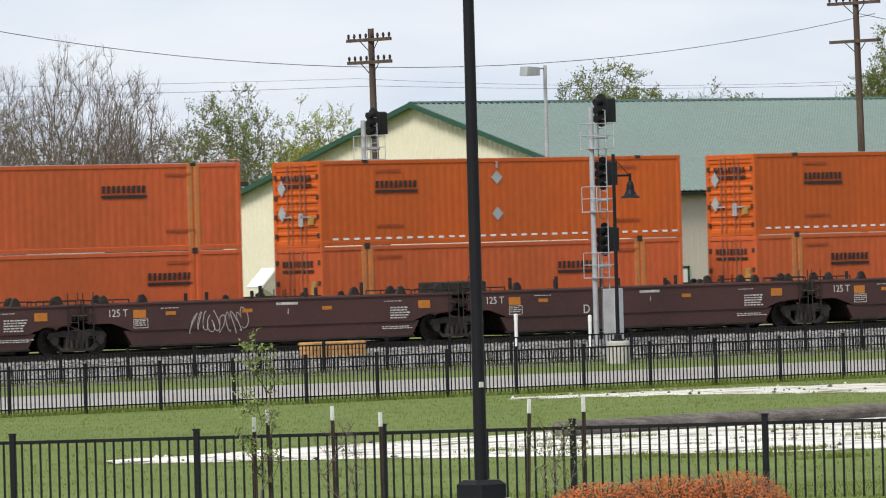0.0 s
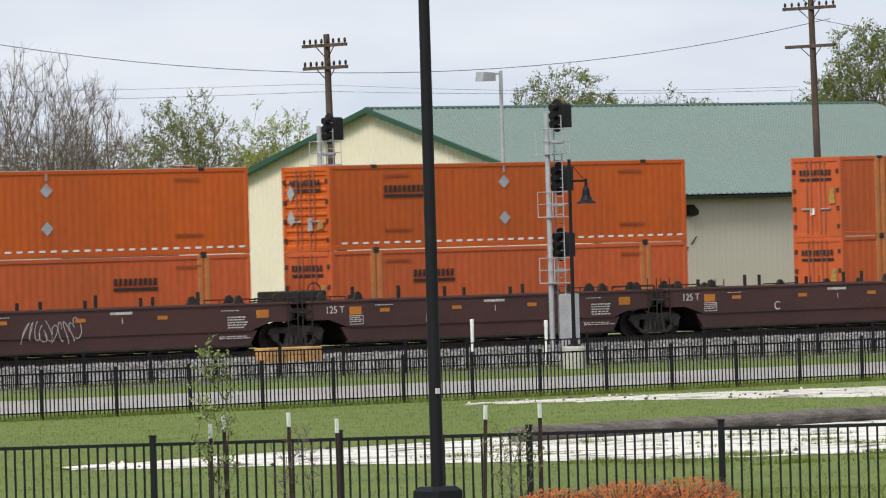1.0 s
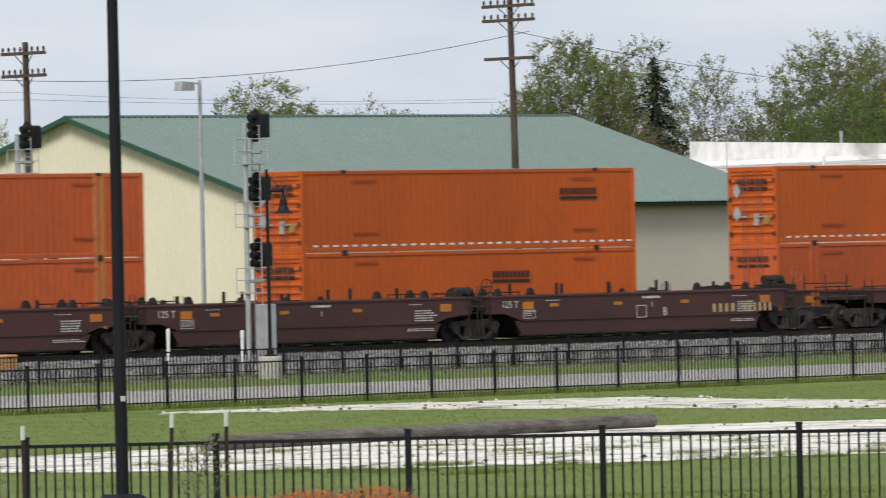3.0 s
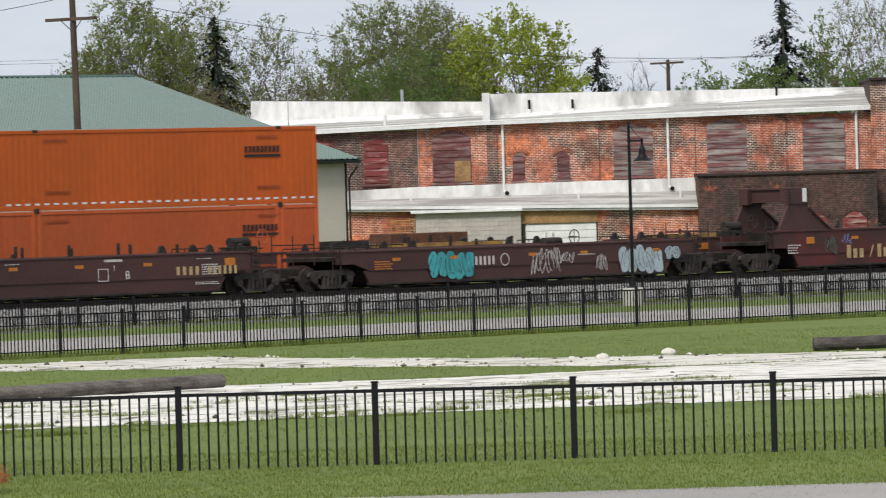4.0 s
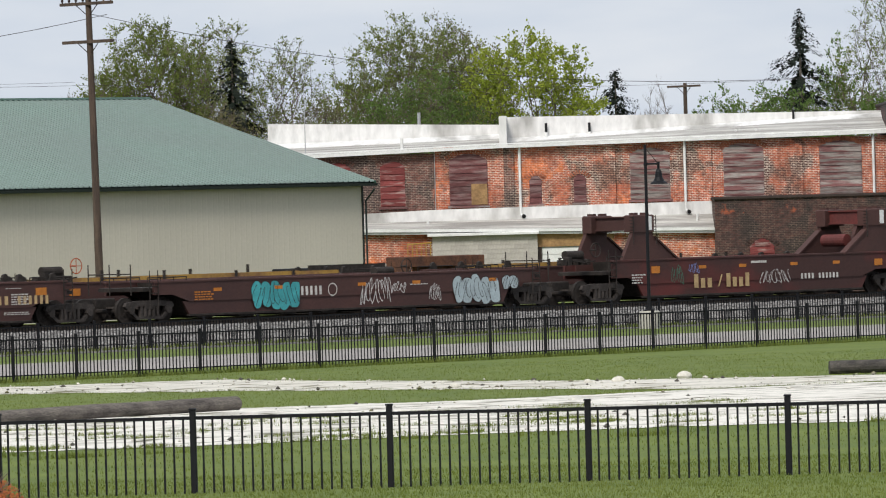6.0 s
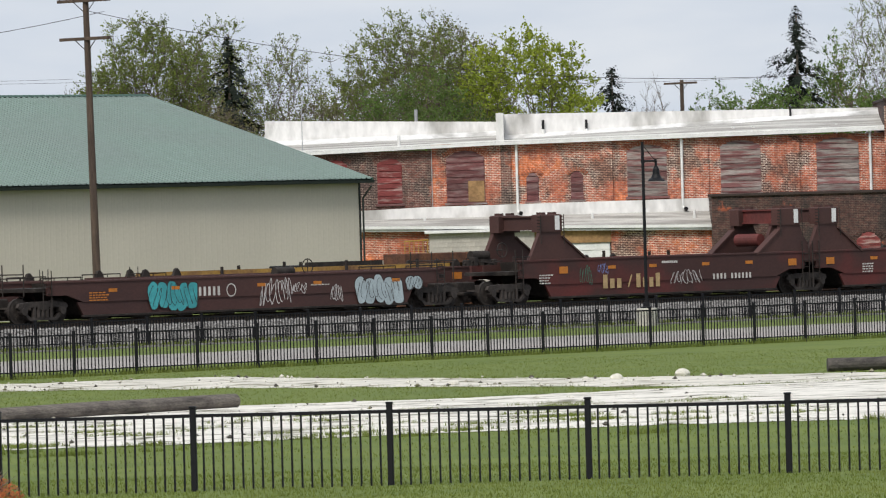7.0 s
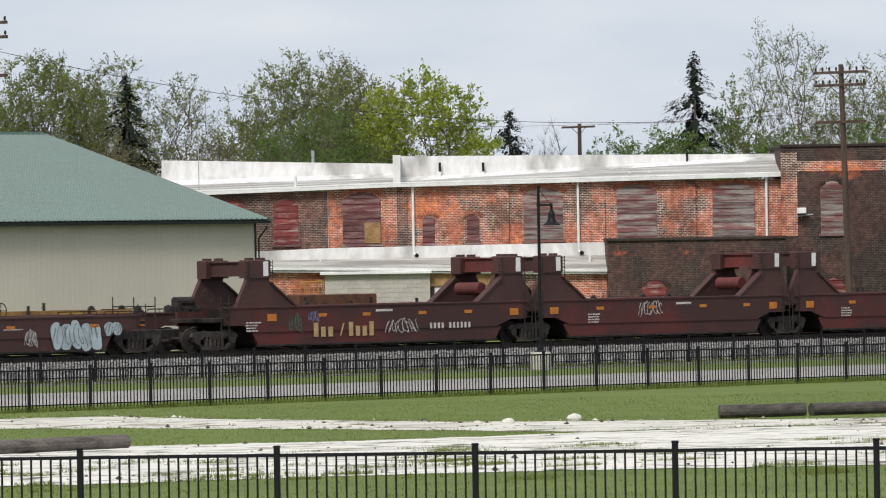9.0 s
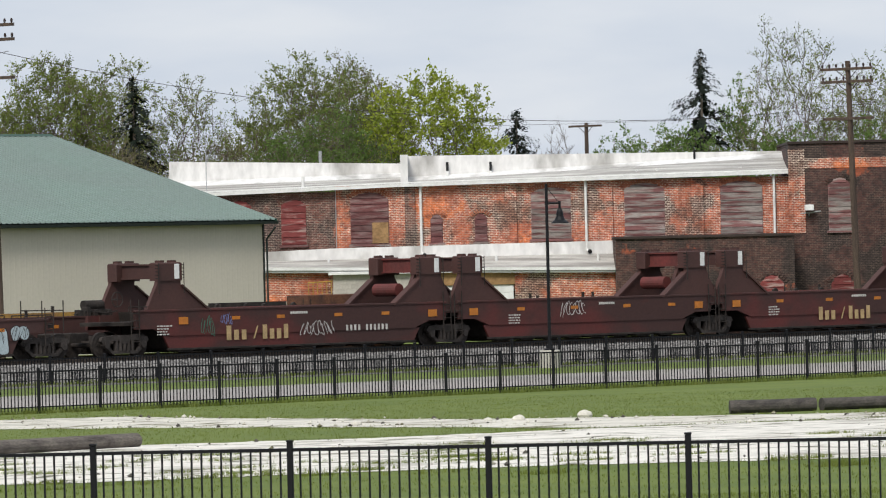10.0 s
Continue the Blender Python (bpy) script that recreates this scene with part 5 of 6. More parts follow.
# ---- poles, lamps, signals ----
def utility_pole(x, y, z0, top, arms, lean=0.0, double=True):
    p = thing("utility_pole", pose(x, y, z0), "weathered brown wooden utility pole with crossarms", "utility pole", "poles along the railway")
    h = top - z0
    part("pole", Geo().tube((0, 0, -0.3), (lean, 0, h), 0.165, 0.11, 12), M_POLE, p)
    for z, half, ins in arms:
        zz = z - z0
        xx = lean * zz / h
        arm = part("crossarm", Geo().box(xx - 0.16, xx - 0.05, -half, half, zz - 0.06, zz + 0.06, 0.01), M_POLE, p)
        g = Geo()
        for s in (-1, 1):
            g.tube((xx - 0.1, s * half * 0.45, zz), (xx, 0, zz - 0.5), 0.018, 0.018, 6)
        part("arm_brace", g, M_DARKGAP, p)
        if ins:
            n = 8
            for k in range(n):
                yy = -half * 0.93 + 2 * half * 0.93 * k / (n - 1)
                if abs(yy) > 0.15:
                    part("insulator", Geo().lathe(xx - 0.105, yy, [(0.02, zz + 0.06), (0.05, zz + 0.12), (0.045, zz + 0.2), (0.02, zz + 0.24)], 8), M_INK, arm)
    return p


def wire(points, sag, r=0.014, label="thin black overhead wire between poles"):
    pts = []
    for (a, b), s in zip(zip(points, points[1:]), sag):
        a, b = Vector(a), Vector(b)
        pts += [a.lerp(b, k / 24) - Vector((0, 0, 4 * s * (k / 24) * (1 - k / 24))) for k in range(25 if b == Vector(points[-1]) else 24)]
    g = Geo().pipe(pts, r, 4)
    tagged(part("overhead_wire", g, M_INK), label, "wire", "overhead wires")


def park_lamp(x, y, z0, top, arm_x):
    p = thing("street_lamp", pose(x, y, z0), "black steel trail lamp with bell shade on concrete base", "street lamp", "trail lamps")
    part("footing", Geo().lathe(0, 0, [(0.36, -0.2), (0.36, 0.66), (0.34, 0.72)], 20), M_CONC, p, "round concrete footing")
    part("base_plate", Geo().lathe(0, 0, [(0.2, 0.72), (0.2, 0.76), (0.12, 0.79), (0.11, 0.91)], 12), M_FENCE, p)
    h = top - z0
    part("post", Geo().tube((0, 0, 0.72), (0, 0, h), 0.062, 0.05, 12).lathe(0, 0, [(0.07, h - 0.72), (0.07, h - 0.62)], 12), M_FENCE, p)
    part("arm", Geo().tube((0, 0, h - 0.66), (arm_x, 0, h - 0.66), 0.035, 0.035, 8).tube((0.0, 0, h - 0.1), (arm_x * 0.9, 0, h - 0.62), 0.012, 0.012, 6).tube((arm_x, 0, h - 0.6), (arm_x, 0, h - 0.95), 0.045, 0.045, 8), M_FENCE, p)
    part("shade", Geo().lathe(arm_x, 0, [(0.07, h - 0.85), (0.11, h - 0.95), (0.13, h - 1.12), (0.19, h - 1.25), (0.30, h - 1.33), (0.31, h - 1.36), (0.27, h - 1.35)], 20), M_FENCE, p)


def signal_mast(x, y, z0, top, side):
    p = thing("signal_mast", pose(x, y, z0), "grey galvanised railway signal mast with three black heads", "railway signal", "signal masts")
    h = top - z0
    part("mast", Geo().tube((0, 0, -0.2), (0, 0, h), 0.095, 0.085, 14), M_GALV, p)
    lad = part("ladder", Geo().tube((0.42, -0.25, 0.2), (0.42, -0.25, h - 0.1), 0.02, 0.02, 6).tube((0.42, 0.15, 0.2), (0.42, 0.15, h - 0.1), 0.02, 0.02, 6), M_GALV, p)
    for k in range(int(h / 0.3)):
        part("rung", Geo().tube((0.42, -0.25, 0.4 + 0.3 * k), (0.42, 0.15, 0.4 + 0.3 * k), 0.012, 0.012, 5), M_GALV, lad)
    for k, z in enumerate((h - 0.45, h - 2.55, h - 4.75)):
        plat = part("platform", Geo().box(-0.15, 0.66, -0.38, 0.38, z - 0.95, z - 0.91).tube((0.1, 0, z - 0.55), (0.7, 0, z - 0.55), 0.05, 0.05, 8), M_GALV, p)
        g = Geo()
        for zz in (z - 0.5, z - 0.1):
            for a, c in (((-0.15, -0.38), (0.66, -0.38)), ((-0.15, -0.38), (-0.15, 0.38)), ((0.66, -0.38), (0.66, 0.38))):
                g.tube((*a, zz), (*c, zz), 0.016, 0.016, 5)
        for a in ((-0.15, -0.38), (0.66, -0.38), (-0.15, 0.38), (0.66, 0.38)):
            g.tube((*a, z - 0.95), (*a, z - 0.1), 0.016, 0.016, 5)
        part("guard_rail", g, M_GALV, plat)
        head = part("signal_head", Geo().box(0.50, 0.98, -0.20, 0.26, z - 0.05, z + 0.75, 0.05), M_SIGNAL, p)
        g = Geo()
        g.v = [(0.46, 0.0 + 0.36 * math.cos(q * math.pi / 9), z + 0.35 + 0.56 * math.sin(q * math.pi / 9)) for q in range(18)] + [(0.49, 0.36 * math.cos(q * math.pi / 9), z + 0.35 + 0.56 * math.sin(q * math.pi / 9)) for q in range(18)]
        g.f = [tuple(range(17, -1, -1)), tuple(range(18, 36))] + [(q, (q + 1) % 18, 18 + (q + 1) % 18, 18 + q) for q in range(18)]
        part("backplate", g, M_SIGNAL, head)
        for q in (0.08, 0.36, 0.64):
            part("hood", Geo().tube((0.47, 0, z + q), (0.20, 0, z + q - 0.03), 0.115, 0.125, 12), M_SIGNAL, head)
    if side:
        part("control_cabinet", Geo().box(0.05, 0.45, -0.9, -0.3, 0.0, 2.25, 0.02), M_GALV, p, "grey steel control cabinet")
    return p


def add_poles():
    utility_pole(150.95, 189.0, 0.6, 11.95, [(11.55, 1.25, True), (10.75, 1.25, True)], -0.15)
    utility_pole(174.6, 189.0, 0.6, 13.75, [(13.45, 1.45, True), (12.9, 1.45, True), (11.45, 1.4, False)], -0.25)
    utility_pole(225.2, 189.0, 0.6, 12.4, [(12.05, 1.45, True), (11.5, 1.45, True), (9.9, 1.4, False)], -0.4)
    a, d = 1.95, 400.0
    x, y = bearing(a + 0.24, d)
    utility_pole(x, y, 0.7, 12.1, [(11.9, 1.3, False)], 0)
    wire([(130.5, 188, 12.35), (174.4, 188, 12.45)], (1.88,), 0.011)
    wire([(174.5, 189, 12.5), (240, 189, 12.2)], (2.55,), 0.011)
    wire([(100, 189.5, 9.9), (150.9, 189, 9.9), (174.5, 189, 9.8), (225, 189, 10.2), (330, 189, 11)], (0.3, 0.12, 0.4, 0.4), 0.006)
    wire([(100, 190.8, 10.4), (150.9, 190, 10.2), (174.5, 190, 9.95)], (0.3, 0.2), 0.005)
    wire([(225, 189.6, 11.4), (330, 190, 12.6)], (0.5,), 0.010)
    # slack line in front of the roofs
    x, y = 161.4, 192.0
    p = thing("flood_lamp_pole", pose(x, y, 0.6), "grey steel pole with a flat flood lamp", "lamp post")
    part("pole", Geo().tube((0, 0, 0), (0, 0, 10.1), 0.09, 0.07, 10), M_GALV, p)
    part("arm", Geo().tube((0, 0, 10.0), (-0.45, 0, 9.98), 0.035, 0.035, 8), M_GALV, p)
    part("lamp_head", Geo().prism_y([(-1.05, 9.72), (-0.42, 9.72), (-0.42, 10.02), (-1.0, 10.06)], -0.22, 0.22), M_GALV, p)
    park_lamp(135.1, 157.58, 0.35, 6.80, 0.66)
    park_lamp(171.1, 157.5, 0.27, 6.70, 0.66)
    signal_mast(146.10, 171.5, 0.3, 8.6, True)
    signal_mast(147.95, 186.0, 0.5, 8.6, False)
    for px, top in ((133.64, 1.70), (136.64, 1.58)):
        tagged(part("marker_post", Geo().tube((0, 0, -0.1), (0, 0, top - 0.32), 0.055, 0.055, 10).lathe(0, 0, [(0.062, top - 0.32), (0.062, top - 0.12), (0.045, top - 0.1)], 10), M_WHITE, at=pose(px, 160.7, 0.37)), "white plastic utility marker post in gravel", "marker post", "marker posts")
    # near lamp post on its plinth
    p = thing("lamp_post", pose(48.22, 58.69, 0.95), "tall black steel lamp post on dark plinth", "lamp post")
    part("plinth", Geo().box(-0.22, 0.22, -0.22, 0.22, 0.36, 0.58, 0.05), M_FENCE, p)
    part("footing", Geo().lathe(0, 0, [(0.36, -0.3), (0.36, 0.33), (0.33, 0.37)], 20), M_CONC, p, "concrete footing")
    part("post", Geo().tube((0, 0, 0.5), (0, 0, 6.9), 0.075, 0.06, 16), M_FENCE, p)
    rx, ry = 0.77, -0.636
    part("arm", Geo().pipe([(0, 0, 6.75), (rx * 0.35, ry * 0.35, 6.85), (rx * 0.65, ry * 0.65, 6.72)], 0.035, 8), M_FENCE, p)
    part("lamp_head", Geo().lathe(rx * 0.88, ry * 0.88, [(0.16, 6.42), (0.34, 6.45), (0.39, 6.49), (0.34, 6.56), (0.2, 6.66), (0.06, 6.74)], 24), M_FENCE, p)
    part("hand_hole", Geo().box(-0.05, 0.0, -0.085, -0.065, 1.62, 1.68), M_LETTER, p)


# ---- trees ----
def grow(h, width, seed, clear=0.2, n=500,  leaves=5, leaf=0.055, stems=1, lump=0.2, pull=0.3, twig=0.010, shell=0.6, sprigs=4, unit=0.7):
    """A branching frame that reaches out to points all through an uneven crown, thick where many branches meet, with leafy sprigs at its tips."""
    rng = random.Random(seed)
    wood, fineg, leafg = Geo(), Geo(), Geo()
    rx, rz, cz = width / 2, h * (1 - clear) / 2, h * (1 + clear) / 2
    shift = Vector((seed * 3.1, seed * 1.7, 0))
    n = int(n * 1.35)
    goals = []
    while len(goals) < n:
        d = Vector((rng.gauss(0, 1), rng.gauss(0, 1), rng.gauss(0, 1))).normalized()
        k = rng.random() ** (shell / 2) * (1.0 + lump * noise.noise(d * 1.8 + shift) + 0.5 * lump * noise.noise(d * 5 + shift))
        q = d * k
        if q.z < 0:
            q.z *= 1.15
        goals.append((Vector((q.x * rx, q.y * rx, max(0.1 * h, cz + q.z * rz - lump * rz * 0.4))), k))
    spots = np.zeros((n * 30 + 200, 3))
    far = np.zeros(n * 30 + 200)
    up, kids, count = [-1], [[]], 1
    roots = [Vector((rng.gauss(0, rx * 0.12) * (stems > 1), rng.gauss(0, rx * 0.12) * (stems > 1), -0.2)) for _ in range(stems)]
    spots[0] = roots[0]

    def add(p, parent):
        nonlocal count
        spots[count] = p
        far[count] = far[parent] + (Vector(spots[parent]) - p).length
        up.append(parent)
        kids.append([])
        kids[parent].append(count)
        count += 1
        return count - 1
    for r in roots:
        k = 0 if r is roots[0] else add(r, 0)
        lean = Vector((r.x * 2.0 + rng.gauss(0, 0.04) * rx, r.y * 2.0 + rng.gauss(0, 0.04) * rx, 0))
        top = clear * h * (0.8 if stems == 1 else 1.6)
        for i in range(1, 6):
            k = add(Vector((r.x, r.y, 0)) + lean * (i / 5) ** 2 + Vector((0, 0, top * i / 5)), k)
    goals.sort(key=lambda g: (g[0] - Vector((0, 0, clear * h))).length * rng.uniform(0.75, 1.25))
    tips = []
    for p, k in goals:
        gap = spots[:count] - np.array(p)
        dist = np.sqrt((gap ** 2).sum(1))
        cost = dist + pull * far[:count] + 1.2 * np.maximum(0.0, gap[:, 2])
        near = int(np.argmin(cost))
        a = Vector(spots[near])
        m = max(1, int((p - a).length / unit))
        bow = Vector((rng.gauss(0, 0.07), rng.gauss(0, 0.07), -0.10)) * (p - a).length
        for i in range(1, m + 1):
            t = i / m
            near = add(a.lerp(p, t) + bow * (4 * t * (1 - t)), near)
        tips.append((near, k))
    size = np.zeros(count)
    for i in range(count - 1, -1, -1):
        size[i] = twig if not kids[i] else sum(size[c] ** 2.4 for c in kids[i]) ** (1 / 2.4)
        for c in kids[i]:
            r = min(size[c], size[i])
            (wood if r > twig * 2.2 else fineg).tube(spots[i], spots[c], min(size[i], r * 1.3), r, 6 if r > twig * 5 else 3, False)
    for i, k in tips:
        p = Vector(spots[i])
        along = (p - Vector(spots[up[i]])).normalized()
        for _ in range(sprigs):
            way = (along * 0.7 + Vector((rng.gauss(0, 0.55), rng.gauss(0, 0.55), 0.35 + rng.gauss(0, 0.4)))).normalized()
            end = p + way * unit * rng.uniform(0.5, 1.2)
            fineg.tube(p, end, twig * 0.7, twig * 0.4, 3, False)
            if k < 0.5:
                continue
            for _ in range(leaves):
                q = p.lerp(end, rng.uniform(0.25, 1.08)) + Vector((rng.gauss(0, leaf), rng.gauss(0, leaf), rng.gauss(0, leaf)))
                u = (way + Vector((rng.gauss(0, 0.7), rng.gauss(0, 0.7), rng.gauss(0, 0.7)))).normalized()
                v = u.orthogonal().normalized()
                w = rng.uniform(0, 6.28)
                v = (v * math.cos(w) + u.cross(v) * math.sin(w)) * 0.6
                z = leaf * rng.uniform(0.55, 1.35)
                leafg.quad(tuple(q - u * z), tuple(q - v * z), tuple(q + u * z), tuple(q + v * z))
    return wood, fineg, leafg


def tree(name, x, y, h, width, seed, leafm, label, base=0.6, **kw):
    wood, twigg, l = grow(h, width, seed, **kw)
    t = thing(name, pose(x, y, base), label, "tree", "trees behind the buildings")
    trunk = part("trunk", wood, M_TWIG, t, "grey-brown branching trunk")
    if l.v:
        part("crown", l, leafm, t)
        part("twig", twigg, M_TWIG, trunk)
    else:
        part("crown", twigg, M_TWIG, t, "crown of fine bare twigs")
    return t


def spruce(x, y, h, rad, seed, base=0.6):
    rng = random.Random(seed)
    t = thing("spruce", pose(x, y, base), "dark green conical spruce tree", "tree", "trees behind the buildings")
    part("trunk", Geo().tube((0, 0, -0.2), (0, 0, h * 0.97), 0.2, 0.03, 8), M_BARK, t)
    g = Geo()
    z = h * 0.12
    while z < h:
        f = 1 - z / h
        n = int(4 + 4 * f)
        for k in range(n):
            a = rng.uniform(0, 6.283)
            ln = (rad * 1.3 * f ** 0.75) * (0.85 + 0.5 * noise.noise((math.cos(a) * 1.2, math.sin(a) * 1.2 + seed, z * 0.55))) * rng.uniform(0.6, 1.15) + 0.12
            tip = Vector((math.cos(a) * ln, math.sin(a) * ln, z - ln * 0.34 + rng.uniform(-0.1, 0.1)))
            st = Vector((0, 0, z))
            m = int(8 + ln * 20)
            for j in range(m):
                q = st.lerp(tip, (j + 0.7) / m) + Vector((rng.gauss(0, 0.06), rng.gauss(0, 0.06), rng.gauss(-0.04, 0.07)))
                s = 0.085 * (0.7 + f) * rng.uniform(0.6, 1.4)
                o = Vector((-math.sin(a), math.cos(a), 0)) * s
                e = Vector((math.cos(a) * s, math.sin(a) * s, -s * rng.uniform(0.4, 1.4)))
                g.quad(tuple(q - o), tuple(q - e * 0.3), tuple(q + o), tuple(q + e))
        z += 0.16 + 0.20 * f
    part("needles", g, M_SPRUCE, t)


def add_trees():
    for a, d, h, w, q, n in ((-9.51, 345, 15.0, 8.6, 1, 900), (-8.97, 350, 13.5, 5.4, 2, 500), (-10.37, 352, 14.2, 7.4, 3, 600), (1.92, 402, 11.4, 3.2, 35, 300)):
        tree("bare_tree", *bearing(a, d), h, w, q, M_LEAFD, "bare grey-brown tree with fine upright twigs", leaves=0, n=n, stems=5, pull=0.75, clear=0.15, lump=0.3, shell=0.9, sprigs=7)
    few = dict(clear=0.2, lump=0.32, leaf=0.055, pull=0.45, sprigs=6, shell=0.8)
    for a, d, h, w, q, m, n, lv in ((-8.29, 340, 12.1, 4.4, 4, M_LEAF, 260, 6), (-8.02, 344, 11.8, 3.4, 5, M_LEAF, 180, 6), (-7.43, 342, 11.4, 5.0, 6, M_LEAFY, 330, 6), (-7.75, 350, 10.4, 4.4, 64, M_LEAF, 220, 5), (-8.52, 354, 10.7, 4.6, 7, M_LEAFD, 240, 2),
                                    (-9.05, 358, 10.7, 6.0, 61, M_LEAFD, 330, 4), (-10.03, 356, 11.6, 5.2, 62, M_LEAFD, 300, 5), (-9.5, 360, 9.8, 6.4, 63, M_LEAFD, 300, 4),
                                    (-1.18, 352, 14.0, 4.6, 17, M_LEAF, 320, 4), (-0.87, 356, 10.8, 3.6, 18, M_LEAFD, 200, 3), (-0.62, 360, 11.6, 4.2, 65, M_LEAF, 260, 4), (-2.95, 350, 11.1, 2.8, 66, M_LEAFD, 140, 3),
                                    (3.95, 365, 16.4, 7.0, 29, M_LEAF, 480, 4), (4.52, 367, 14.6, 6.0, 30, M_LEAF, 420, 5), (5.0, 368, 14.9, 5.8, 31, M_LEAF, 380, 5)):
        tree("budding_tree", *bearing(a, d), h, w, q, m, "slender tree with sparse new spring leaves", n=n, leaves=lv, **few)
    full = dict(clear=0.2, lump=0.2, leaf=0.06, pull=0.3, sprigs=7, shell=0.75)
    for a, d, h, w, q, m, n, lv in ((-4.92, 343, 12.8, 8.4, 8, M_LEAF, 700, 6), (-4.0, 348, 11.7, 6.6, 10, M_LEAF, 450, 3),
                                    (-2.31, 345, 14.8, 7.4, 14, M_LEAF, 800, 7), (-1.81, 350, 14.3, 5.8, 15, M_LEAF, 520, 5), (-2.70, 354, 12.1, 4.6, 16, M_LEAF, 380, 7), (-1.70, 338, 9.9, 4.8, 67, M_LEAFD, 380, 3),
                                    (-0.13, 363, 15.0, 9.4, 19, M_LEAF, 1150, 6), (0.30, 371, 14.9, 6.8, 20, M_LEAFD, 560, 5), (0.0, 354, 11.4, 9.0, 21, M_LEAFG, 700, 8)):
        tree("leafy_tree", *bearing(a, d), h, w, q, m, "tall spreading tree in fresh green spring leaf", n=n, leaves=lv, **full)
    for a, d, h, w, q, n in ((0.86, 358, 13.6, 8.0, 22, 620), (1.32, 362, 10.2, 3.0, 23, 150)):
        tree("maple_tree", *bearing(a, d), h, w, q, M_LEAFY, "maple tree in bright yellow-green spring leaf", n=n, leaves=9, clear=0.22, lump=0.2, leaf=0.085, shell=0.4, sprigs=4)
    for a, d, h, w, q in ((2.51, 400, 11.1, 4.2, 26), (2.86, 396, 11.2, 4.8, 27), (3.05, 352, 10.9, 5.2, 28), (3.51, 370, 12.9, 5.0, 32), (3.9, 358, 10.4, 5.4, 33), (4.55, 358, 10.6, 5.4, 34)):
        tree("leafy_tree", *bearing(a, d), h, w, q, M_LEAFG, "bushy tree in full green leaf", n=320, leaves=8, clear=0.1, stems=3, lump=0.3, leaf=0.08, sprigs=4, shell=0.7)
    for a, d, h, r, q in ((-1.64, 342, 13.2, 4.9, 1), (1.60, 400, 12.4, 4.4, 2), (3.17, 360, 14.4, 4.8, 3)):
        spruce(*bearing(a, d), h, r, q)
    # far hedge line closing the horizon
    g = Geo()
    rng = random.Random(9)
    for _ in range(70000):
        a = rng.uniform(-14, 9)
        d = rng.uniform(400, 440)
        x, y = bearing(a, d)
        top = 10.6 if -3.2 < a < 1.2 or a < -7.2 or a > 2.7 else 7.2
        top += 1.1 * noise.noise((a * 1.1, 0, 3)) + 1.0 * noise.noise((a * 4, 0, 7)) + 0.6 * noise.noise((a * 17, 0, 5))
        z = 0.5 + top * rng.random() ** 0.5
        s = rng.uniform(0.07, 0.20)
        u = Vector((rng.gauss(0, 1), rng.gauss(0, 1), rng.gauss(0, 1.6))).normalized() * s
        v = u.orthogonal().normalized() * s * 0.5
        q = Vector((x, y, z))
        g.quad(tuple(q - u), tuple(q - v), tuple(q + u), tuple(q + v))
    tagged(part("far_woods", g, mat("underwood", (0.115, 0.10, 0.055), 0.9, 0, 0.4, 0.25, 3.0, 0, (0.085, 0.095, 0.03), (0.42, 0.58))), "distant olive-green hedgerow and woods", "woods", kind="stuff")


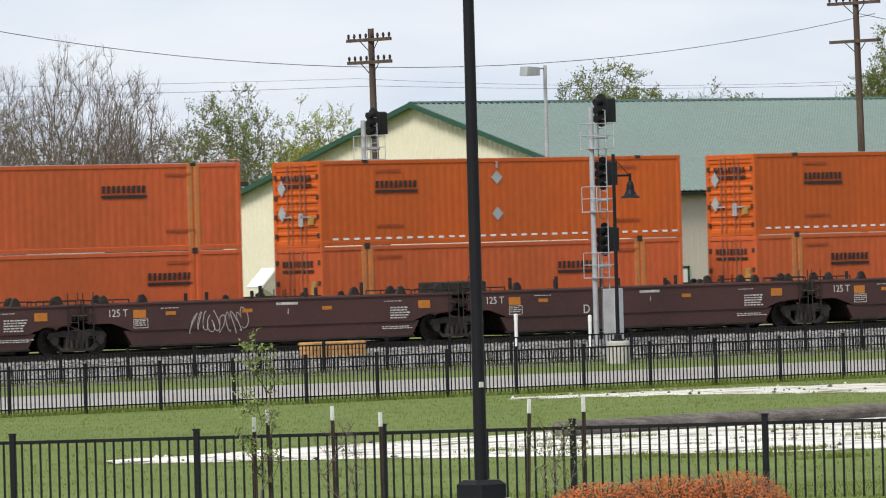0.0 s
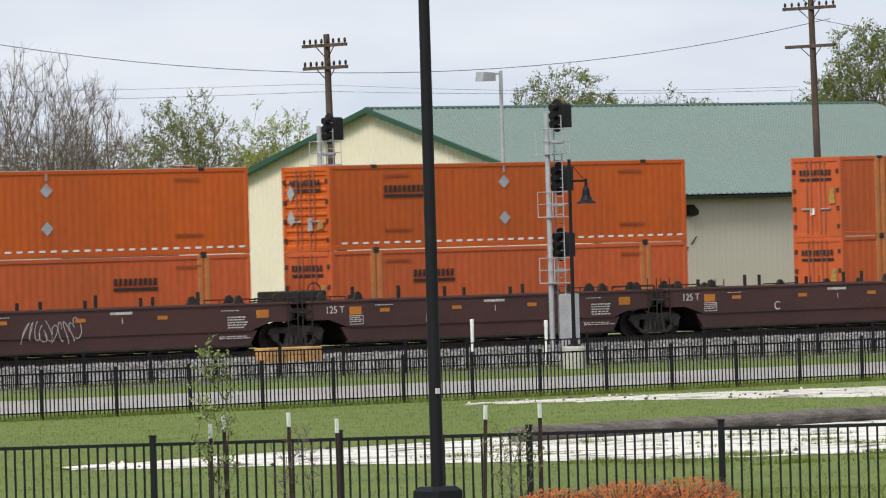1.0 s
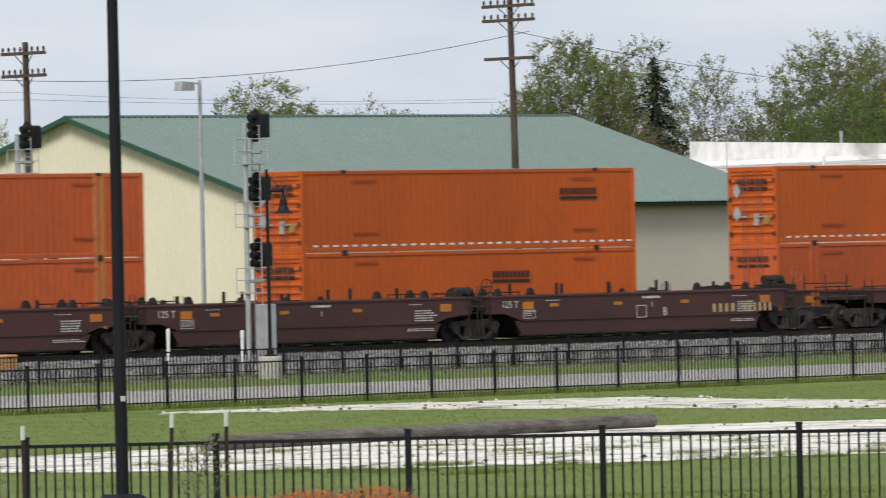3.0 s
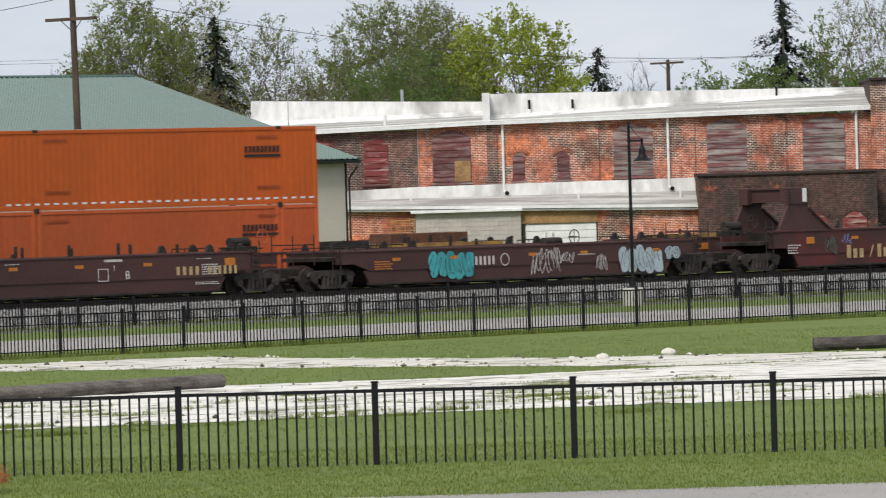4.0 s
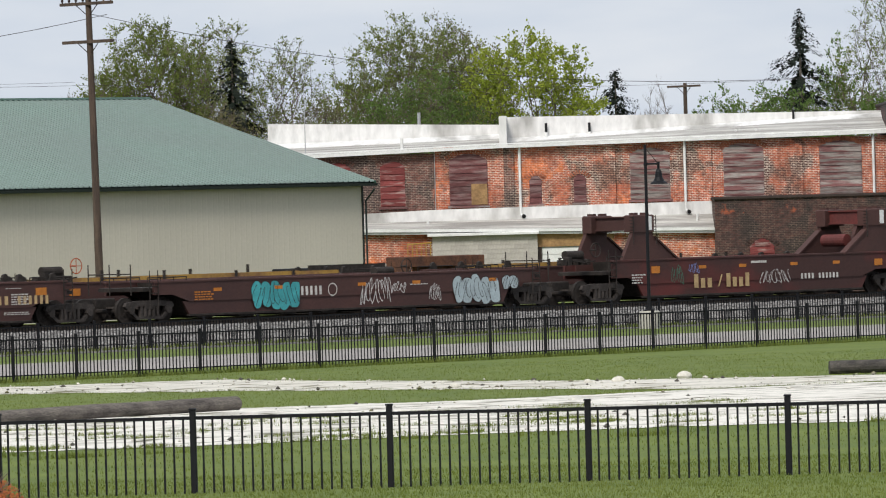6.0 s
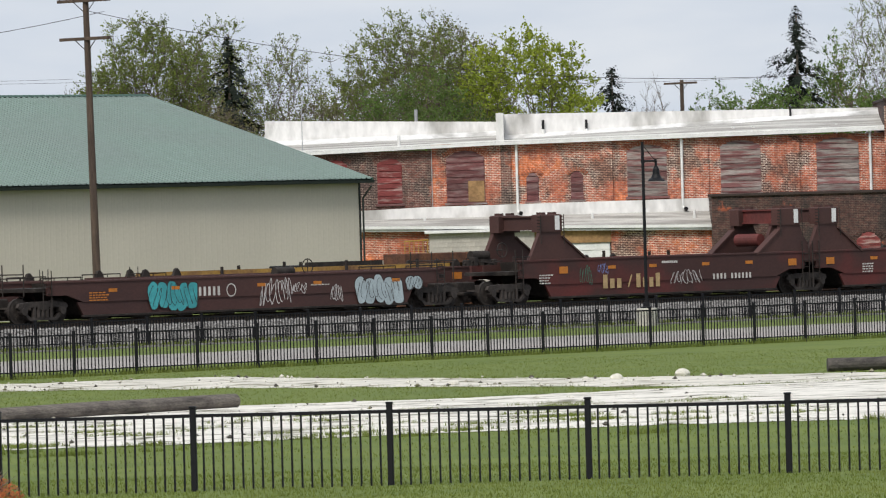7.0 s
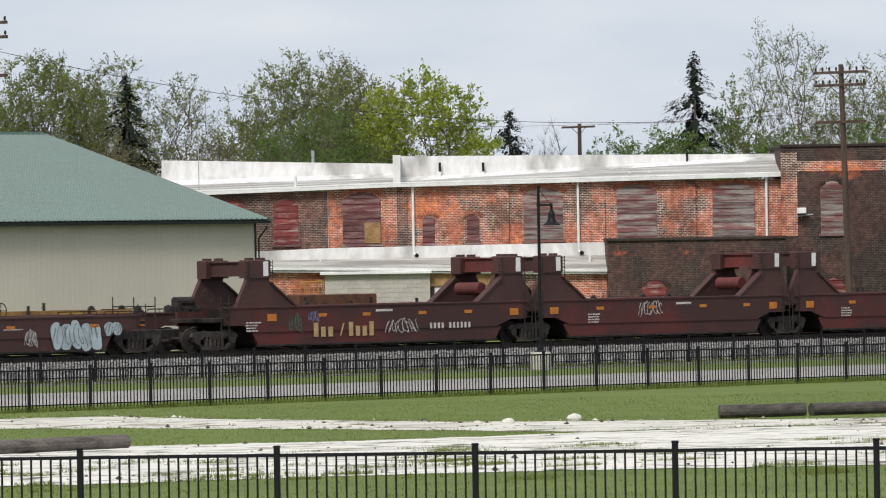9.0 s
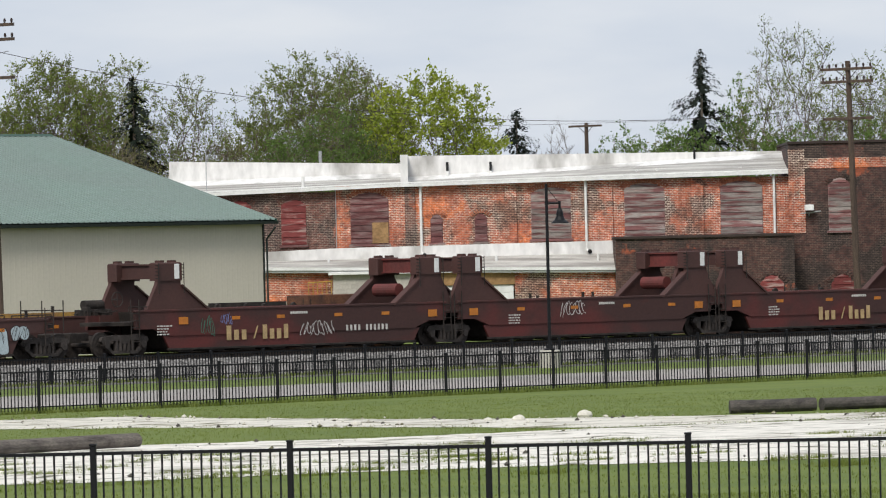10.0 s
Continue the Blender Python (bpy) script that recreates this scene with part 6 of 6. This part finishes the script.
# ---- foreground ----
def add_foreground():
    # stakes and saplings by the near fence
    rng = random.Random(4)
    for x, y, top in ((48.86, 63.39, 2.30), (49.45, 62.91, 2.31), (49.88, 62.55, 2.22), (51.21, 61.47, 2.33), (51.74, 61.04, 2.33), (48.72, 63.5, 2.2)):
        st = thing("tree_stake", pose(x, y, 0.9, rng.uniform(-1, 1), rng.uniform(-1, 2.5), 0), "dark green steel tree stake with white tip", "tree stake", "tree stakes")
        h = top - 0.9
        part("shaft", Geo().box(-0.022, 0.022, -0.008, 0.008, -0.2, h - 0.17).box(-0.006, 0.006, -0.03, 0.0, -0.2, h - 0.17), M_DARKGAP, st)
        part("tip", Geo().box(-0.023, 0.023, -0.009, 0.009, h - 0.17, h), M_WHITE, st)
    for x, y, h, lv, q in ((48.755, 63.465, 2.3, 4, 71), (49.515, 62.865, 1.35, 0, 72), (51.475, 61.245, 1.3, 1, 73)):
        w, fw, l = grow(h, 0.62, q, clear=0.22, n=34, leaves=lv * 2, leaf=0.02, twig=0.0035, unit=0.14, pull=0.2, sprigs=4)
        s = thing("sapling", pose(x, y, 0.92), "thin staked young tree with pale new leaves" if lv > 1 else "thin bare staked sapling", "sapling", "staked saplings")
        part("stem", w, M_TWIG, s)
        part("twig", fw, M_TWIG, s)
        if l.v:
            part("leaves", l, mat("leaf_pale", (0.20, 0.25, 0.08), 0.7), s)
    # rusty barberry shrubs
    for x, y, r, h, q in ((50.2, 58.95, 0.65, 0.44, 1), (50.8, 58.5, 0.7, 0.50, 2), (51.4, 58.05, 0.68, 0.52, 3)):
        rr = random.Random(q + 40)
        g, w = Geo(), Geo()
        for _ in range(2600):
            a, rad = rr.uniform(0, 6.283), r * math.sqrt(rr.random())
            hh = h * math.sqrt(max(0.05, 1 - (rad / r) ** 2 * 0.8)) * rr.uniform(0.55, 1.08)
            p = Vector((math.cos(a) * rad, math.sin(a) * rad, hh))
            u = Vector((rr.gauss(0, 1), rr.gauss(0, 1), rr.gauss(0, 1))).normalized() * 0.018
            v = u.orthogonal().normalized() * 0.014
            g.quad(tuple(p - u), tuple(p - v), tuple(p + u), tuple(p + v))
        for _ in range(120):
            a, rad = rr.uniform(0, 6.283), r * rr.uniform(0.2, 0.95)
            w.tube((0, 0, 0), (math.cos(a) * rad, math.sin(a) * rad, h * rr.uniform(0.6, 1.1)), 0.006, 0.003, 3, False)
        s = thing("shrub", pose(x, y, 0.95), "low rust-orange barberry shrub by the lawn edge", "shrub", "barberry shrubs")
        part("stem", w, M_TWIG, s)
        part("leaves", g, M_SHRUB, s)
    # felled poles lying on the slab
    for (ax, ay), (bx, by), r, seed in (((80.2, 95.3), (94.6, 98.5), 0.16, 1), ((117.45, 102.5), (119.35, 101.6), 0.16, 2), ((119.55, 101.55), (130.15, 97.6), 0.15, 3)):
        rg = random.Random(seed)
        n = 12
        pts = [(ax + (bx - ax) * i / n, ay + (by - ay) * i / n + rg.gauss(0, 0.02)) for i in range(n + 1)]
        g = Geo().pipe([(px, py, ground_z(px, py) + r * 0.95) for px, py in pts], [r * rg.uniform(0.95, 1.04) for _ in pts], 14)
        tagged(part("felled_pole", g, M_LOG if seed == 1 else M_LOGD, smooth=False), "grey weathered wooden utility pole lying on ground" if seed == 1 else "dark tarred wooden pole lying on gravel", "log", "felled poles")
    # stones on the slab edge
    for x, y, r, q in ((113.5, 105.5, 0.15, 1), (116.4, 106.1, 0.17, 2), (110.8, 108.1, 0.13, 3), (78.0, 77.6, 0.09, 4), (113.0, 106.0, 0.1, 5)):
        bm = bmesh.new()
        bmesh.ops.create_icosphere(bm, subdivisions=2, radius=r)
        for v in bm.verts:
            v.co *= 1 + 0.35 * noise.noise(v.co * 4 + Vector((q * 7, 0, 0)))
            v.co.z *= 0.75
        me = bpy.data.meshes.new("stone")
        bm.to_mesh(me)
        bm.free()
        me.materials.append(M_GRAVEL)
        tagged(part("stone", me, None, at=pose(x, y, ground_z(x, y) + r * 0.35)), "rough white limestone lump on gravel edge", "stone", "limestone lumps")
    # broken rubble strewn over the slab and the lane
    rr = random.Random(23)
    pale, dark = Geo(), Geo()
    for line, far in ((SLAB_NEAR, SLAB_FAR), (LANE_NEAR, LANE_FAR)):
        for _ in range(300):
            k = rr.uniform(0, len(line) - 2.001)
            i, t, u = int(k), k % 1, rr.random() ** rr.choice((0.4, 1.0, 2.2))
            m = min(i, len(far) - 2)
            px = (line[i][0] + (line[i + 1][0] - line[i][0]) * t) * (1 - u) + (far[m][0] + (far[m + 1][0] - far[m][0]) * t) * u
            py = (line[i][1] + (line[i + 1][1] - line[i][1]) * t) * (1 - u) + (far[m][1] + (far[m + 1][1] - far[m][1]) * t) * u
            rock_geo(dark if rr.random() < 0.3 else pale, px, py, ground_z(px, py) + 0.04, 0.02 + 0.06 * rr.random() ** 3, rr)
    tagged(part("limestone_rubble", pale, M_GRAVEL), "loose white limestone rubble on the slab", "rubble", kind="stuff")
    tagged(part("dark_rubble", dark, mat("dark_rubble", (0.10, 0.09, 0.075), 0.95, 0, 0.4, 4.0, 20.0, 0.3)), "loose dark stones and clods on the slab", "rubble", kind="stuff")
    # tan block stack by the track
    t = thing("block_pile", pose(134.9, 171.5, 0.15), "low pile of tan concrete slabs by the track", "block pile")
    for k in range(2):
        for j in range(3):
            part("slab", Geo().box(-1.15 + j * 0.77, -0.42 + j * 0.77, -0.35, 0.35, 0.50 + k * 0.25, 0.74 + k * 0.25, 0.03), M_TANBLOCK, t)
    # trackside things by the steel building
    t = thing("flat_trailer", pose(184.9, 187.0, 0.55), "black low flat trailer parked by the track", "trailer")
    part("deck", Geo().box(-2.2, 2.0, -1.0, 1.0, 1.65, 2.05, 0.03), M_SIGNAL, t)
    part("rim", Geo().box(-2.2, 2.0, -1.05, -1.0, 1.85, 2.16), M_GRIME, t)
    part("undercarriage", Geo().box(-1.6, 1.4, -0.8, 0.8, 0.0, 1.65), M_GRIME, t)
    t = thing("steel_rack", pose(192.4, 188.6, 0.55), "rusty red steel loading rack", "rack")
    part("top_beam", Geo().box(-2.2, 2.2, -0.6, 0.6, 1.95, 2.35, 0.02), M_RUSTY, t)
    for x in (-2.1, -0.7, 0.7, 2.0):
        part("leg", Geo().box(x - 0.08, x + 0.08, -0.55, 0.55, 0, 1.95), M_RUSTY, t)


def add_grass():
    """Grass tufts: thick near the front fence, sparse weeds on the slab and along the trail fence."""
    rng = random.Random(17)
    g = Geo()

    def on(poly, x, y):
        inside = False
        for (ax, ay), (bx, by) in zip(poly, poly[1:] + poly[:1]):
            if (ay > y) != (by > y) and x < ax + (bx - ax) * (y - ay) / (by - ay):
                inside = not inside
        return inside
    slabs = [SLAB_NEAR + SLAB_FAR[::-1], LANE_NEAR + LANE_FAR[::-1]]

    def tuft(x, y, n, h, weeds=False):
        z = ground_z(x, y)
        if not weeds and 66 < y < 143 and any(on(q, x, y) for q in slabs):
            return
        for _ in range(n):
            a = rng.uniform(0, 6.283)
            px, py = x + rng.gauss(0, 0.05), y + rng.gauss(0, 0.05)
            lean = rng.uniform(0.1, 0.7) * h
            w = 0.006 + h * 0.03
            hh = h * rng.uniform(0.5, 1.1)
            ca, sa = math.cos(a), math.sin(a)
            k = len(g.v)
            g.v += [(px - sa * w, py + ca * w, z - 0.01), (px + sa * w, py - ca * w, z - 0.01), (px + ca * lean, py + sa * lean, z + hh)]
            g.f.append((k, k + 1, k + 2))
    for _ in range(60000):
        a, d = rng.uniform(-11, 6), 64 + 26 * rng.random()
        tuft(*bearing(a, d), 2, 0.04)
    for _ in range(50000):
        a, d = rng.uniform(-11, 6), 88 + 110 * rng.random() ** 0.8
        x, y = bearing(a, d)
        if y < 143:
            tuft(x, y, 2, 0.05)
    for _ in range(5200):
        x = rng.uniform(95, 185)
        tuft(x, 143 + rng.gauss(0, 0.25), 4, 0.16 + 0.1 * max(0, noise.noise((x * 0.7, 0, 0))))
    for _ in range(5200):
        x = rng.uniform(105, 215)
        tuft(x, 160.0 + rng.gauss(0, 0.6), 4, 0.18)
    for _ in range(95):
        a = rng.uniform(-6, 5.5)
        d = rng.uniform(103, 128)
        x, y = bearing(a, d)
        for _k in range(rng.choice((10, 18, 40))):
            tuft(x + rng.gauss(0, 0.34), y + rng.gauss(0, 0.22), 9, 0.10, True)
    for line, spread in ((SLAB_NEAR, 0.5), (SLAB_FAR, 0.5), (LANE_NEAR, 0.7), (LANE_FAR, 0.7)):
        for (ax, ay), (bx, by) in zip(line, line[1:]):
            for _ in range(int(math.hypot(bx - ax, by - ay) * 16)):
                t = rng.random()
                x, y = ax + (bx - ax) * t, ay + (by - ay) * t
                if noise.noise((x * 0.5, y * 0.5, 2)) > -0.15:
                    tuft(x + rng.gauss(0, spread), y + rng.gauss(0, spread), 4, 0.055, True)
    tagged(part("grass_tufts", g, M_BLADE), "tufts of green grass and weeds", "grass", kind="stuff")


def motions():
    """Both trains run steadily to the viewer's side; the near train's wheels turn."""
    ts = [0, 1 / 30, 2 / 30, 0.1] + [0.5 * k for k in range(1, 20)] + [9.9, 10 - 1 / 30, 10.0]
    for ob, (x, y, z), v in MOVES:
        walk(ob, [(t, pose(x + v * t, y, z)) for t in ts])
    for w, dx in WHEELS:
        walk(w, [(0.1 * k, pose(dx, 0, 0.46, 0, math.degrees(NEAR_V / 0.46 * 0.1 * k), 0)) for k in range(101)])


SLAB_NEAR = [(68.4, 93.1), (69.9, 88.6), (70.8, 83.8), (72.0, 80.2), (74.2, 77.8), (77.7, 76.1), (80.3, 73.7), (82.0, 70.7), (88, 60), (95, 50)]
SLAB_FAR = [(69.4, 94.8), (75.8, 97.8), (81.9, 99.4), (88, 101.0), (96.1, 100.7), (97.6, 98.9), (99.5, 96.5), (105, 95.5), (112, 92.0), (128, 78)]
LANE_NEAR = [(112.6, 135.8), (114.5, 130.4), (112.5, 117.5), (109.5, 106.5), (105.6, 95.9), (112.6, 92.4), (127, 80)]
LANE_FAR = [(114.6, 137.5), (121.5, 137.4), (126.8, 132.8), (122.4, 124.5), (116.0, 109.2), (115.7, 98.0), (133, 85)]


# ---- dark house behind the gable ----
def add_house():
    b = thing("house", pose(0, 0, 0), "dark shingled house with red brick ground floor", "house")
    shingle = mat("dark_shingle", (0.050, 0.052, 0.056), 0.85, 0, 0.3, 1.5, 9.0, 0.3)
    part("ground_floor", Geo().box(158, 184, 240, 252, 0.5, 3.75), M_BRICK, b, "red brick ground floor")
    part("upper_floor", Geo().prism_x([(239.8, 4.1), (240.4, 7.0), (251.6, 7.0), (252.2, 4.1)], 158, 184), shingle, b)
    for k in range(14):
        part("shingle_course", Geo().box(158, 184.05, 239.62 + k * 0.043, 239.80 + k * 0.043, 4.15 + k * 0.2, 4.20 + k * 0.2 + 0.13), shingle, b)
    part("gutter", Geo().box(158, 184.1, 239.3, 239.7, 3.75, 4.05, 0.03), M_WHITE, b)
    part("roof", Geo().box(157.8, 184.2, 239.9, 252.2, 7.0, 7.2), M_DARKGAP, b)
    for x in (166, 171, 176.0, 178.4, 181.5):
        sk = part("skylight", Geo().prism_y([(x - 1.1, 7.2), (x + 1.1, 7.2), (x + 0.8, 7.7), (x - 0.8, 7.7)], 240.6, 242.0), M_GALV, b)
    part("chimney", Geo().box(183.25, 184.0, 240.4, 241.2, 6.9, 8.15).box(183.2, 184.05, 240.35, 241.25, 8.15, 8.25), M_BRICK, b, "red brick chimney")
    part("air_unit", Geo().box(182.2, 183.0, 240.5, 241.3, 7.2, 7.75, 0.03), M_WHITE, b, "white rooftop air unit")
    part("window", Geo().box(181.0, 182.2, 239.92, 239.99, 2.3, 3.2), M_GALV, b)
    h2 = thing("white_house", pose(0, 0, 0), "small white gabled house with dark shingle roof", "house")
    part("wall", Geo().prism_y([(163.8, 0.5), (169.6, 0.5), (169.6, 3.3), (166.7, 7.0), (163.8, 3.3)], 230, 238), M_WHITE, h2)
    for a, b2 in ((163.5, 166.7), (169.9, 166.7)):
        part("roof_slope", Geo().prism_y([(a, 2.95), (b2, 7.05), (b2, 7.3), (a, 3.2)] if a < b2 else [(a, 2.95), (a, 3.2), (b2, 7.3), (b2, 7.05)], 229.6, 238.4), shingle, h2)
    part("window", Geo().box(167.4, 168.3, 229.94, 229.99, 2.6, 3.6), M_GALV, h2)
    part("window_frame", Geo().box(167.3, 167.4, 229.9, 229.99, 2.5, 3.7).box(168.3, 168.4, 229.9, 229.99, 2.5, 3.7).box(167.3, 168.4, 229.9, 229.99, 2.42, 2.6), M_WHITE, h2)
    # hoods over the doors on the gable wall
    for y in (219.4, 209.6):
        h = thing("door_hood", pose(169.4, y, 0), "white metal hood over a side door", "door hood", "door hoods")
        part("hood_top", Geo().prism_y([(-0.8, 2.65), (-0.77, 2.57), (0, 3.3), (0, 3.4)], -0.5, 0.5), M_WHITE, h)
        part("hood_side", Geo().prism_y([(-0.72, 2.55), (0, 2.2), (0, 3.28)], -0.5, -0.46), M_CONC, h)
        part("hood_post", Geo().box(-0.76, -0.70, -0.49, -0.43, 0.5, 2.6), M_DARKGAP, h)


# ---- build ----
add_ground()
strip("road", M_ROAD, [(40, 145.4), (330, 145.4)], [(40, 152.4), (330, 152.4)], 0.02, "pale grey asphalt trail beside the railway", category="road")
strip("gravel_shoulder", M_BALLAST, [(40, 158.2), (330, 158.2)], [(40, 162.9), (330, 162.9)], 0.03, "dark gravel shoulder with weeds below the ballast", 0.5, 200, seed=12)
strip("front_road", M_ROAD, [(20, 79), (70, 9)], [(32.0, 83.0), (51.4, 48.8), (70, 20)], 0.03, "grey asphalt road edge in front of the lawn", category="road")
strip("old_slab", M_SLAB, SLAB_NEAR, SLAB_FAR, 0.035, "broken white limestone slab with weeds", 0.45, 160)
strip("gravel_lane", M_GRAVEL, LANE_NEAR, LANE_FAR, 0.025, "white crushed limestone lane across the grass", 0.9, 160, seed=8)
add_railway()
fence("trail_fence", 101.77 - 2 * 2.44, 142.97, 0, 34, 2.44, ground_z, 1.24, 18, "black steel picket fence along the trail", singles=288, first=8)
fence("track_fence", 115.76 - 8 * 2.44, 160.0, 0, 44, 2.44, ground_z, 0.90, 18, "black steel picket fence beside the railway", singles=0)
fence("lawn_fence", 47.04, 74.04, -53.9, 12, 2.44, lambda x, y: 0.92 - max(0.0, y - 61) * 0.008, 1.0, 20, "black steel picket fence round the lawn", low=0.0, r=0.0115, post=0.037, lower=False)
add_house()
add_green_building()
add_brick_works()
add_brown_cars()
add_single_car()
add_red_cars()
add_far_train()
add_poles()
add_trees()
add_foreground()
add_grass()
motions()
